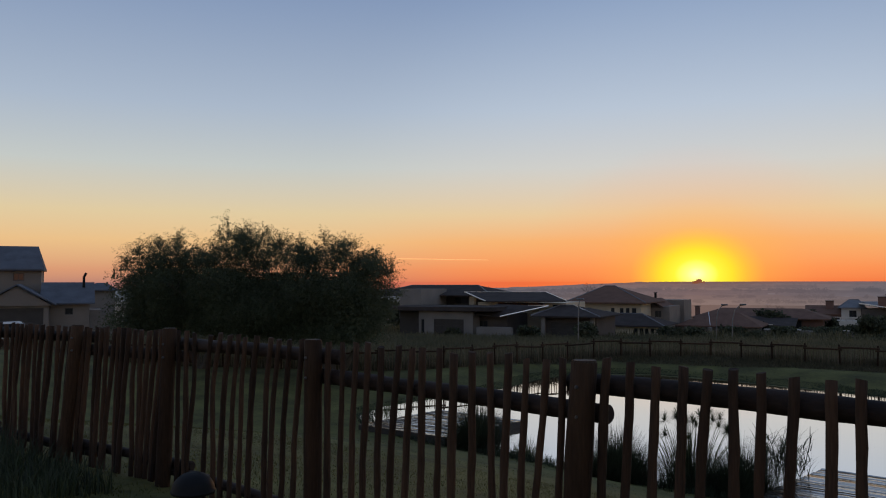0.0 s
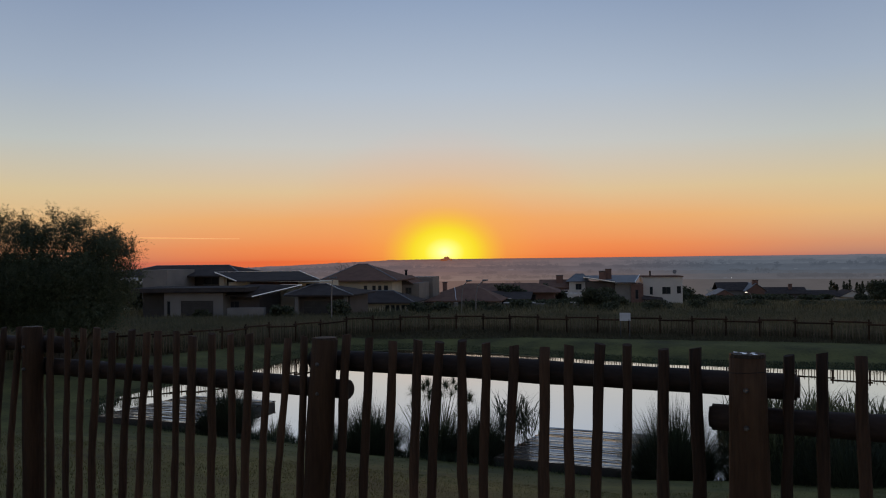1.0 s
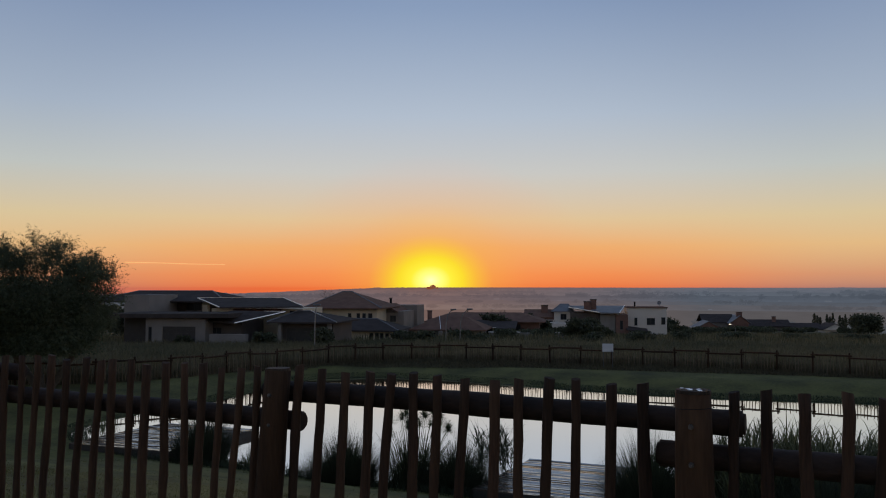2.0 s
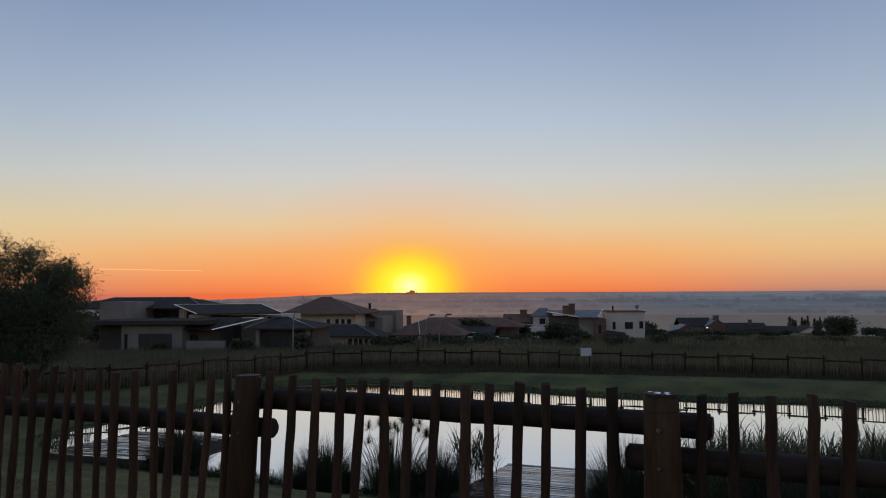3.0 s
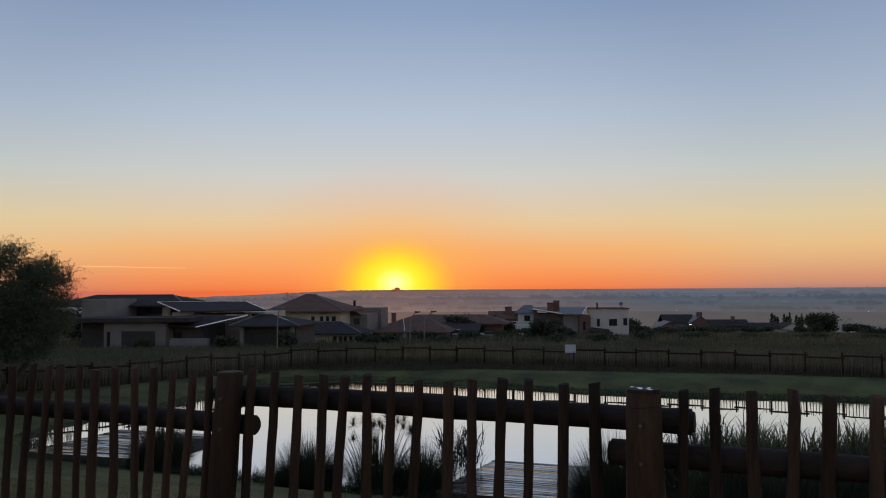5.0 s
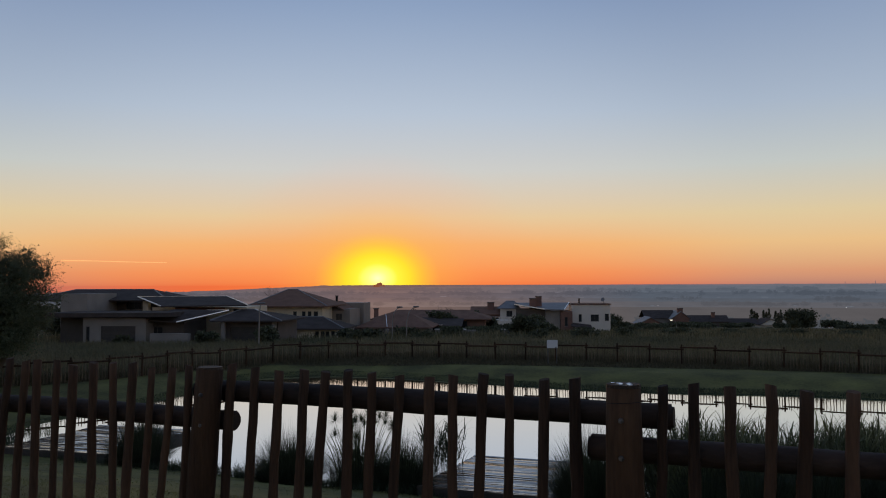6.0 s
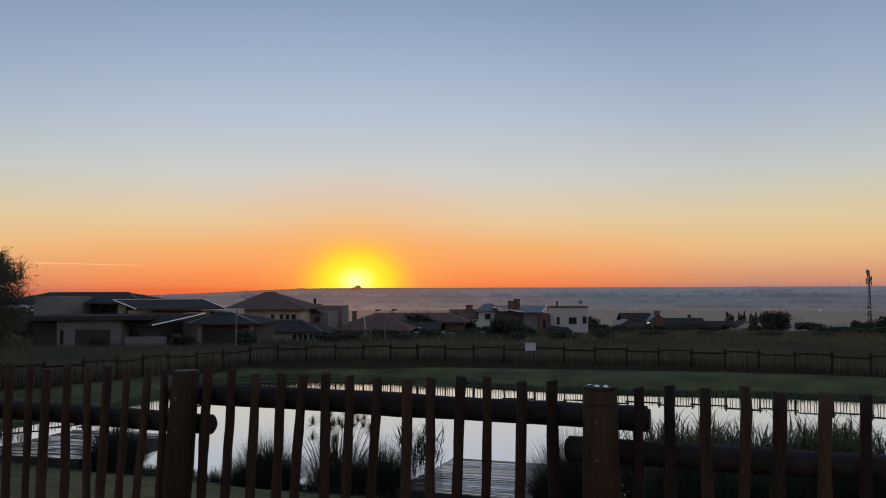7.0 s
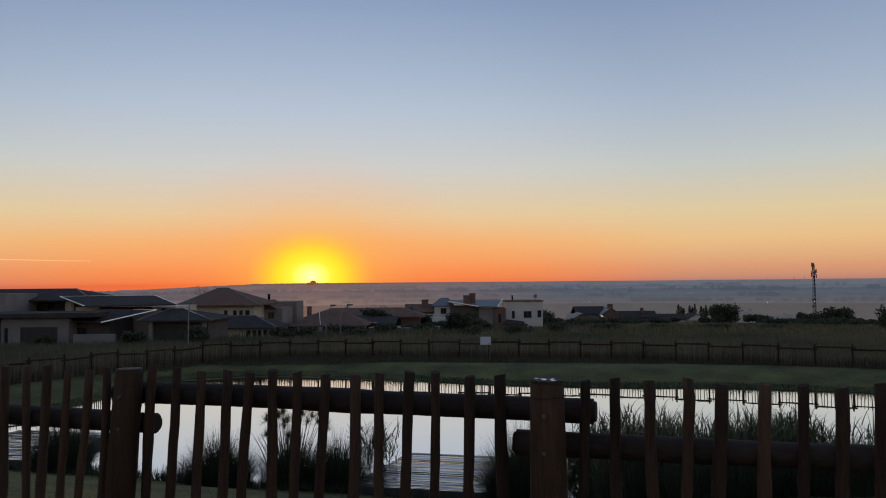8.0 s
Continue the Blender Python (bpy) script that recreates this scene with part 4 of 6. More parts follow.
scatter("weed_grass", -8.5, -4.2, 4.6, 6.3, 5200, 0.34, 0.012, WEED, "tall dark weeds on the near side of the fence", 6, lambda x, y: y < 4.1 - 0.4 * x - 0.25, 0.6)


# ---------- the far fence ----------
def far_fence():
    pts = [Vector((x, y, 0)) for x, y in FAR_FENCE]
    fence = thing("field_fence", pose(*FAR_FENCE[0], -2.6), "low brown pole and lath fence along the wild field", "fence")
    inv = fence.matrix_world.inverted()
    step, gap = 1.95, 0.17
    cum = [0.0]
    for p, q in zip(pts, pts[1:]):
        cum.append(cum[-1] + (q - p).length)

    def along(s):
        for i, (p, q) in enumerate(zip(pts, pts[1:])):
            if s <= cum[i + 1] or i == len(pts) - 2:
                return p.lerp(q, (s - cum[i]) / (cum[i + 1] - cum[i]))

    rnd = random.Random(4)
    total = cum[-1]
    nodes = [along(k * step) for k in range(int(total / step) + 1)]
    pm = raw("post", *pole_data(1.55, 0.054, 8), POLE)
    for p in nodes:
        g = float(land(p.x, p.y))
        data_part("post", pm, fence, inv @ Matrix.Translation((p.x, p.y, g - 0.25)) @ Matrix.Rotation(rnd.uniform(-0.03, 0.03), 4, "Y"))
    for k, (p, q) in enumerate(zip(nodes, nodes[1:])):
        d = (q - p).normalized()
        z = 1.05 + (0.07 if k % 2 else -0.05)
        a, b = p - d * 0.12, q + d * 0.12
        part("rail", rod(bmesh.new(), inv @ Vector((a.x, a.y - 0.06, float(land(a.x, a.y)) + z)), inv @ Vector((b.x, b.y - 0.06, float(land(b.x, b.y)) + z)), 0.05, 0.05, 7, 4, 0.03, k), POLE, fence)
    lm = [raw("lath", *pole_data(h, 0.024, 5), FAR_LATH) for h in (1.12, 1.2, 1.26)]
    joined_v, joined_f = [], []
    n = int(total / gap)
    order = sorted(range(n), key=lambda i: abs(along(i * gap).x - 8))
    near = set(order[:300])
    for i in range(n):
        p = along(i * gap)
        g = float(land(p.x, p.y)) - 0.03
        m = Matrix.Translation((p.x, p.y + 0.03, g)) @ Matrix.Rotation(rnd.uniform(-0.05, 0.05), 4, "Y")
        if i in near:
            data_part("lath", lm[i % 3], fence, inv @ m)
        else:
            v, f = pole_data(1.2 + rnd.uniform(-0.06, 0.06), 0.024, 5)
            o = len(joined_v)
            joined_v += [inv @ m @ Vector(c) for c in v]
            joined_f += [tuple(o + j for j in face) for face in f]
    rest = new("lath_run", raw("lath_run", joined_v, joined_f, FAR_LATH))
    rest.parent = fence
    tagged(rest, kind="stuff")


def pole_data(h, r, sides):
    v = [(r * k * math.cos(2 * math.pi * j / sides), r * k * math.sin(2 * math.pi * j / sides), z) for z, k in ((0, 1.05), (h, 0.92)) for j in range(sides)]
    f = [(j, (j + 1) % sides, sides + (j + 1) % sides, sides + j) for j in range(sides)] + [tuple(range(sides))[::-1], tuple(range(sides, 2 * sides))]
    return v, f


far_fence()


# ---------- the notice board in the field ----------
def notice():
    x, y = 11.65, 49.6
    g = float(land(x, y))
    s = thing("notice_board", pose(x, y, g, 0, 0, -9), "blank white notice board on two posts in grass", "sign")
    part("board", bevelled(-0.33, 0.33, -0.015, 0.015, 1.06, 1.56, 0.006), BOARD, s)
    for u in (-0.27, 0.27):
        part("post", rod(bmesh.new(), (u, 0.04, -0.2), (u, 0.04, 1.53), 0.03, 0.03, 8), STEEL, s)
    part("mark", boxed(0.18, 0.28, -0.021, -0.0155, 1.09, 1.13), BLACK, s, "small dark mark on the board")


notice()

# ---------- houses, on the estate's own grid: u across, w away, z up ----------
SITE = pose(0.809, -0.166, 0, 0, 0, -9.33)


def start_house(u, w, label, group="houses on the estate", turn=0):
    m = SITE @ pose(u, w, 0, 0, 0, turn)
    ob = thing("house", m, label, "house", group)
    g = float(land(m.translation.x, m.translation.y))
    ob.matrix_world = SITE @ pose(u, w, g, 0, 0, turn)
    return ob, -u, -w, -g


class House:
    """A house whose parts are given in the estate's coordinates."""

    def __init__(self, u, w, label):
        self.ob, self.du, self.dw, self.dz = start_house(u, w, label)

    def shift(self, p):
        return (p[0] + self.du, p[1] + self.dw, p[2] + self.dz)

    def wall(self, u0, u1, w0, w1, z0, z1, mat, holes=(), label=""):
        """A block of four walls 0.22 m thick; holes (u0, u1, z0, z1) go through its front wall."""
        t = 0.22
        bm = bmesh.new()
        us = sorted({u0, u1, *[h[0] for h in holes], *[h[1] for h in holes]})
        zs = sorted({z0, z1, *[h[2] for h in holes], *[h[3] for h in holes]})
        a = (self.du, self.dw, self.dz)
        for ua, ub in zip(us, us[1:]):
            for za, zb in zip(zs, zs[1:]):
                cu, cz = (ua + ub) / 2, (za + zb) / 2
                if not any(h[0] < cu < h[1] and h[2] < cz < h[3] for h in holes):
                    box(bm, ua + a[0], ub + a[0], w0 + a[1], w0 + t + a[1], za + a[2], zb + a[2])
        bmesh.ops.remove_doubles(bm, verts=bm.verts[:], dist=0.0005)
        box(bm, u0 + a[0], u0 + t + a[0], w0 + t + a[1], w1 + a[1], z0 + a[2], z1 + a[2])
        box(bm, u1 - t + a[0], u1 + a[0], w0 + t + a[1], w1 + a[1], z0 + a[2], z1 + a[2])
        box(bm, u0 + t + a[0], u1 - t + a[0], w1 - t + a[1], w1 + a[1], z0 + a[2], z1 + a[2])
        box(bm, u0 + t + a[0], u1 - t + a[0], w0 + t + a[1], w1 - t + a[1], z1 - 0.15 + a[2], z1 + a[2])
        return part("wall", bm, mat, self.ob, label)

    def window(self, u0, u1, z0, z1, w, mullions=1):
        a = (self.du, self.dw, self.dz)
        bm, f = bmesh.new(), 0.07
        for q in ((u0, u1, z0, z0 + f), (u0, u1, z1 - f, z1), (u0, u0 + f, z0 + f, z1 - f), (u1 - f, u1, z0 + f, z1 - f)):
            box(bm, q[0] + a[0], q[1] + a[0], w + 0.06 + a[1], w + 0.13 + a[1], q[2] + a[2], q[3] + a[2])
        for k in range(1, mullions + 1):
            c = u0 + (u1 - u0) * k / (mullions + 1)
            box(bm, c - 0.025 + a[0], c + 0.025 + a[0], w + 0.07 + a[1], w + 0.12 + a[1], z0 + f + a[2], z1 - f + a[2])
        win = part("window", bm, FRAME, self.ob)
        part("pane", boxed(u0 + f + a[0], u1 - f + a[0], w + 0.09 + a[1], w + 0.1 + a[1], z0 + f + a[2], z1 - f + a[2]), GLASS, win, "dark reflecting pane")
        part("sill", boxed(u0 - 0.06 + a[0], u1 + 0.06 + a[0], w - 0.06 + a[1], w + 0.06 + a[1], z0 - 0.07 + a[2], z0 - 0.003 + a[2]), PLASTER, win)

    def garage(self, u0, u1, z0, z1, w):
        a = (self.du, self.dw, self.dz)
        door = part("garage_door", boxed(u0 + a[0], u1 + a[0], w + 0.15 + a[1], w + 0.17 + a[1], z0 + a[2], z1 + a[2]), DOOR_AND_SHADE, self.ob, "dark panelled garage door, shut")
        n = 6
        for k in range(n):
            za, zb = z0 + (z1 - z0) * k / n, z0 + (z1 - z0) * (k + 1) / n
            part("panel", boxed(u0 + a[0], u1 + a[0], w + 0.1 + a[1], w + 0.148 + a[1], za + 0.012 + a[2], zb - 0.012 + a[2]), DOOR_AND_SHADE, door)

    def plate(self, name, pts, thick, mat, label=""):
        return part(name, slab(bmesh.new(), [self.shift(p) for p in pts], thick), mat, self.ob, label)

    def hip(self, u0, u1, w0, w1, z, h, ridge, mat, trims=True, over=0.0):
        """A hipped roof; ridge: (u from, u to) of the ridge line."""
        wm = (w0 + w1) / 2
        bm = bmesh.new()
        p = [bm.verts.new(self.shift(q)) for q in ((u0, w0, z), (u1, w0, z), (u1, w1, z), (u0, w1, z), (ridge[0], wm, z + h), (ridge[1], wm, z + h))]
        lo = [bm.verts.new(self.shift(q)) for q in ((u0, w0, z - 0.16), (u1, w0, z - 0.16), (u1, w1, z - 0.16), (u0, w1, z - 0.16))]
        for f in ((p[0], p[1], p[5], p[4]), (p[1], p[2], p[5]), (p[2], p[3], p[4], p[5]), (p[3], p[0], p[4]), (lo[3], lo[2], lo[1], lo[0])):
            bm.faces.new(f)
        for i in range(4):
            bm.faces.new((p[(i + 1) % 4], p[i], lo[i], lo[(i + 1) % 4]))
        roof = part("roof", bm, mat, self.ob)
        if trims:
            for a, b in (((u0, w0, z), (ridge[0], wm, z + h)), ((u1, w0, z), (ridge[1], wm, z + h)), ((ridge[0], wm, z + h), (ridge[1], wm, z + h))):
                part("ridge_tile", rod(bmesh.new(), self.shift(a), self.shift(b), 0.09, 0.09, 6), SHEET, roof, "paler capping along the roof's edge")
        return roof

    def gable(self, u0, u1, w0, w1, z, h, mat, wallmat, along_w=True):
        """A saddle roof; the gable faces the front where along_w is set."""
        bm = bmesh.new()
        um, wm, t = (u0 + u1) / 2, (w0 + w1) / 2, 0.14
        if along_w:
            slab(bm, [self.shift(q) for q in ((u0, w0, z), (um, w0, z + h), (um, w1, z + h), (u0, w1, z))], t)
            slab(bm, [self.shift(q) for q in ((um, w0, z + h), (u1, w0, z), (u1, w1, z), (um, w1, z + h))], t)
            tri = [(u0 + 0.3, w0 + 0.3, z - t), (u1 - 0.3, w0 + 0.3, z - t), (um, w0 + 0.3, z + h - t - 0.05)]
            tb = bmesh.new()
            f = [tb.verts.new(self.shift(q)) for q in tri]
            g = [tb.verts.new(self.shift((q[0], q[1] + 0.2, q[2]))) for q in tri]
            tb.faces.new(f), tb.faces.new(g[::-1])
            for i in range(3):
                tb.faces.new((f[(i + 1) % 3], f[i], g[i], g[(i + 1) % 3]))
            part("gable", tb, wallmat, self.ob)
        else:
            slab(bm, [self.shift(q) for q in ((u0, w0, z), (u1, w0, z), (u1, wm, z + h), (u0, wm, z + h))], t)
            slab(bm, [self.shift(q) for q in ((u0, wm, z + h), (u1, wm, z + h), (u1, w1, z), (u0, w1, z))], t)
        return part("roof", bm, mat, self.ob)

    def chimney(self, u0, u1, w, z0, z1, mat=None):
        a = (self.du, self.dw, self.dz)
        c = part("chimney", bevelled(u0 + a[0], u1 + a[0], w + a[1], w + (u1 - u0) + a[1], z0 + a[2], z1 + a[2], 0.03), mat or BRICKM, self.ob)
        part("cap", bevelled(u0 - 0.08 + a[0], u1 + 0.08 + a[0], w - 0.08 + a[1], w + (u1 - u0) + 0.08 + a[1], z1 + 0.003 + a[2], z1 + 0.14 + a[2], 0.03), TAUPE, c)

    def wall_lamp(self, u, w, z):
        a = (self.du, self.dw, self.dz)
        part("wall_lamp", bevelled(u - 0.08 + a[0], u + 0.08 + a[0], w - 0.16 + a[1], w - 0.004 + a[1], z - 0.09 + a[2], z + 0.09 + a[2], 0.03), LAMPGLOW, self.ob, "small lit wall lamp")

    def trim(self, a, b, r=0.07, label="white metal fascia along the roof edge"):
        bm = rod(bmesh.new(), self.shift(a), self.shift(b), r, r, 4)
        part("fascia", bm, FASCIA, self.ob, label)

    def column(self, u, w, z0, z1, s, mat):
        a = (self.du, self.dw, self.dz)
        part("column", bevelled(u - s / 2 + a[0], u + s / 2 + a[0], w + a[1], w + s + a[1], z0 + a[2], z1 + a[2], 0.02), mat, self.ob)


def estate():
    # the double-storey house with a flat-roofed garage
    h = House(-42, 86, "grey plastered double-storey house with flat-roofed garage, dark roof")
    h.wall(-43.9, -37.2, 80, 86, -5.0, -1.6, PLASTER, [(-42.0, -38.3, -4.6, -2.45), (-43.6, -43.2, -4.1, -2.5)])
    h.garage(-42.0, -38.3, -4.6, -2.45, 80)
    h.window(-43.6, -43.2, -4.1, -2.5, 80, 0)
    # recessed wall beside the garage: its shade is put into the dark colour
    h.wall(-47.5, -43.95, 82, 86, -5.0, -1.6, DOOR_AND_SHADE)
    h.plate("flat_roof", [(-48.2, 79.3, -1.1), (-34.4, 79.3, -1.05), (-34.4, 86.8, -1.05), (-48.2, 86.8, -1.1)], 0.45, SLATE, "flat concrete roof slab")
    h.wall(-51.0, -47.9, 88, 95, -3.0, 0.8, PLASTER)
    h.wall(-51.5, -42.6, 96, 103, -3.0, -0.05, TAUPE, [(-50.2, -48.4, -1.2, -0.3), (-47.2, -45.2, -1.2, -0.3)])
    h.window(-50.2, -48.4, -1.2, -0.3, 96)
    h.window(-47.2, -45.2, -1.2, -0.3, 96)
    h.column(-48.3, 93.6, -3.0, -0.15, 0.4, CREAM)
    h.column(-43.6, 93.6, -3.0, -0.15, 0.7, CREAM)
    h.hip(-58.5, -40.6, 93, 104, 0.0, 1.22, (-55.0, -44.8), SLATE)
    # the house with slanting sheet roofs edged in white
    h = House(-33, 85, "dark house with slanting sheet roofs edged in white")
    h.wall(-40.4, -29.4, 88.5, 96, -5.0, -0.75, CREAM, [(-31.0, -30.3, -1.25, -0.95), (-30.1, -29.6, -1.25, -0.95)])
    h.window(-31.0, -30.3, -1.25, -0.95, 88.5)
    h.window(-30.1, -29.6, -1.25, -0.95, 88.5)
    part("wall", boxed(-37.7 + h.du, -31.9 + h.du, 88.3 + h.dw, 88.49 + h.dw, -1.3 + h.dz, -0.76 + h.dz), BRICKM, h.ob, "red-brown band under the upper roof")
    up = [(-37.9, 85, -0.52), (-28.2, 85, -0.40), (-33.0, 92, 0.45), (-43.8, 92, 0.42)]
    h.plate("roof", up, 0.14, SLATE)
    for a, b in ((0, 3), (3, 2), (2, 1)):
        h.trim(up[a], up[b], 0.075 if a != 3 else 0.05)
    low = [(-38.5, 80.5, -1.75), (-34.2, 80.5, -2.05), (-29.9, 84, -0.95), (-36.0, 84, -0.85)]
    h.plate("roof", low, 0.14, SLATE)
    h.trim(low[1], low[2], 0.075)
    h.trim((-32.3, 84, -0.93), (-29.9, 84, -0.93), 0.06)
    h.wall(-38.3, -33.9, 81.8, 88, -5.0, -1.95, TAUPE, [(-37.4, -36.2, -4.2, -2.6)])
    h.window(-37.4, -36.2, -4.2, -2.6, 81.8)
    h.wall(-30.0, -24.1, 82.5, 90, -5.0, -2.05, TAUPE, [(-29.2, -24.9, -4.7, -2.65)])
    h.garage(-29.2, -24.9, -4.7, -2.65, 82.5)
    h.wall(-36.3, -32.3, 79, 79.6, -5.2, -3.15, PLASTER, (), "low grey garden wall")
    h.column(-29.75, 81.8, -5.0, -2.1, 0.4, PLASTER)
    h.column(-24.35, 81.8, -5.0, -2.1, 0.4, PLASTER)
    h.hip(-31.0, -23.4, 81.4, 91, -1.95, 1.0, (-29.3, -27.7), SLATE)
    h.trim((-27.7, 86.1, -0.9), (-23.4, 81.4, -1.95), 0.06)
    # the cream double-storey house with a hipped roof
    h = House(-28, 108, "cream double-storey house with hipped tile roof and arched windows")
    wins = [(-28.9, -28.4), (-27.7, -27.2), (-26.9, -26.4), (-26.1, -25.5)]
    h.wall(-33.8, -24.9, 106, 116, -5.5, -1.2, CREAM, [(a, b, -2.65, -1.8) for a, b in wins])
    for a, b in wins:
        h.window(a, b, -2.65, -1.8, 106, 0)
    h.hip(-34.9, -24.0, 104.9, 117.1, -1.05, 2.15, (-31.0, -29.6), TERRA)
    low = [(-24.2, -23.7), (-23.5, -23.0), (-22.85, -22.4), (-22.15, -21.7)]
    h.wall(-29.0, -21.3, 99, 105.9, -6.0, -3.8, CREAM, [(a, b, -5.2, -4.05) for a, b in low])
    for a, b in low:
        h.window(a, b, -5.2, -4.05, 99, 0)
    h.hip(-29.6, -20.3, 98.3, 106.5, -3.68, 1.3, (-28.4, -23.9), SLATE)
    h.column(-21.2, 98.5, -6.0, -4.0, 0.3, WHITEW)
    h.column(-20.8, 100.5, -6.0, -4.0, 0.3, WHITEW)
    h.wall(-25.8, -22.4, 112, 120, -6.0, -1.7, BEIGE, [(-24.4, -23.5, -3.2, -2.3)])
    h.window(-24.4, -23.5, -3.2, -2.3, 112)
    h.gable(-27.0, -23.2, 111.6, 120, -1.75, 1.1, TERRA, TAUPE)
    h.wall(-26.2, -21.9, 120.1, 126, -6.0, -1.0, BEIGE)
    h.chimney(-25.3, -25.0, 116, -1.0, 0.05, BLACK)
    # brown tiled houses lower down
    h = House(-17.5, 118, "low brown house with tiled roofs behind a garden wall")
    h.wall(-21.6, -11.8, 116, 124, -7.5, -4.5, PLASTER, [(-20.0, -18.4, -6.4, -4.9), (-16.5, -14.8, -7.2, -4.9)])
    h.window(-20.0, -18.4, -6.4, -4.9, 116)
    h.garage(-16.5, -14.8, -7.2, -4.9, 116)
    h.hip(-22.3, -11.0, 115.2, 125, -4.4, 1.75, (-18.5, -14.5), TERRA, False)
    h.trim((-17.6, 115.3, -4.3), (-18.5, 120, -2.66), 0.05, "pale capping on the roof hip")
    for u in (-20.5, -17.4, -14.3):
        h.column(u, 113.6, -7.5, -4.55, 0.5, PLASTER)
    h.wall(-24.6, -21.7, 112, 112.4, -7.5, -4.9, WHITEW, (), "low pale garden wall")
    h = House(-17, 128, "low house with tiled lean-to roofs and pale wall")
    h.wall(-13.5, -8.0, 126, 131, -7.5, -4.6, PLASTER, [(-12.6, -11.4, -6.2, -5.0)])
    h.window(-12.6, -11.4, -6.2, -5.0, 126)
    h.plate("roof", [(-14.2, 125.2, -4.5), (-7.4, 125.2, -4.7), (-7.4, 131.5, -3.8), (-14.2, 131.5, -3.6)], 0.16, SLATE)
    h.trim((-14.2, 125.2, -4.45), (-10.4, 125.2, -4.55), 0.06)
    h.gable(-18.6, -13.4, 126.5, 132, -4.4, 1.4, TERRA, PLASTER)
    h.wall(-18.2, -13.8, 127, 131.6, -7.5, -4.6, PLASTER)
    h = House(-12, 134, "brown house with long tiled roof and brick chimney")
    h.wall(-22.0, -4.0, 133, 142, -8.0, -3.9, BRICKM, [(-12.5, -10.8, -5.4, -4.3), (-9.0, -7.0, -5.4, -4.3)])
    h.window(-12.5, -10.8, -5.4, -4.3, 133)
    h.window(-9.0, -7.0, -5.4, -4.3, 133)
    h.hip(-23.0, -3.0, 132, 143, -3.9, 1.35, (-19.0, -7.0), TERRA, False)
    h.chimney(-23.2, -22.5, 137, -3.9, -2.4)
    h = House(-6, 122, "pale garden wall and outbuilding with flat coping")
    h.wall(-11.0, 0.5, 119, 120, -8.0, -5.0, PLASTER)
    for a, b in ((-11.1, -8.7), (-8.2, -6.4), (-4.6, -3.0), (-2.4, 0.6)):
        h.plate("coping", [(a, 118.9, -4.86), (b, 118.9, -4.86), (b, 120.1, -4.86), (a, 120.1, -4.86)], 0.13, WHITEW)
    # gable house with a chimney
    h = House(-5, 170, "brown gabled house with a stout brick chimney")
    h.wall(-7.6, -0.8, 168, 176, -10, -4.4, BRICKM, [(-6.0, -4.8, -6.6, -5.2), (-3.4, -2.2, -6.6, -5.2)])
    h.window(-6.0, -4.8, -6.6, -5.2, 168)
    h.window(-3.4, -2.2, -6.6, -5.2, 168)
    h.gable(-8.2, -0.2, 167.4, 176.6, -4.4, 1.5, TERRA, BRICKM, False)
    h.chimney(-4.6, -3.2, 170, -4.2, -2.1)
    # the modern white house with a flat-roofed wing
    h = House(8, 166, "modern pale house with flat-roofed wing, sheet roofs and twin chimneys")
    h.wall(12.6, 20.2, 164, 174, -10.5, -2.35, WHITEW, [(16.3, 17.9, -5.7, -4.35), (19.1, 19.9, -5.6, -4.2), (13.9, 14.5, -5.8, -4.3)])
    h.window(16.3, 17.9, -5.7, -4.35, 164)
    h.window(19.1, 19.9, -5.6, -4.2, 164, 0)
    h.window(13.9, 14.5, -5.8, -4.3, 164, 0)
    h.plate("coping", [(12.4, 163.8, -2.2), (20.4, 163.8, -2.2), (20.4, 174.2, -2.2), (12.4, 174.2, -2.2)], 0.18, TERRA, "dark coping along the flat roof")
    h.chimney(14.2, 14.5, 168, -2.2, -1.3, BLACK)
    bm = rod(bmesh.new(), h.shift((19.3, 168, -2.2)), h.shift((19.3, 168, -1.6)), 0.05, 0.05, 6)
    rod(bm, h.shift((19.3, 168.1, -1.5)), h.shift((19.15, 167.8, -1.4)), 0.1, 0.42, 14)
    part("satellite_dish", bm, SHEET, h.ob, "grey satellite dish on the flat roof")
    h.plate("porch_roof", [(12.2, 160.5, -6.5), (16.3, 160.5, -6.9), (16.3, 164, -6.4), (12.2, 164, -5.9)], 0.15, SLATE, "dark lean-to porch roof")
    h.column(12.6, 160.8, -10.5, -6.7, 0.3, TAUPE)
    h.column(16.0, 160.8, -10.5, -7.0, 0.3, TAUPE)
    h.wall(10.2, 12.55, 162.5, 172, -10.5, -3.7, BRICKM, [(11.0, 11.6, -6.6, -4.8)])
    h.window(11.0, 11.6, -6.6, -4.8, 162.5, 0)
    h.wall(7.2, 10.15, 163, 172, -10.5, -3.7, PLASTER)
    h.wall(1.4, 7.15, 163.5, 172, -10.5, -3.3, TAUPE)
    roof = [(7.0, 161.8, -3.2), (10.9, 161.8, -3.3), (12.6, 172, -2.1), (1.0, 172, -2.1)]
    h.plate("roof", roof, 0.16, SHEET)
    h.plate("roof", [(1.0, 163, -2.3), (7.0, 161.8, -3.2), (7.0, 172, -2.9), (1.0, 172, -2.2)], 0.16, SHEET)
    h.trim(roof[1], roof[2], 0.12)
    h.trim((1.0, 163, -2.25), roof[0], 0.12)
    h.chimney(4.1, 5.4, 165, -3.2, -1.2)
    h.chimney(5.4, 6.6, 166, -3.2, -0.8)
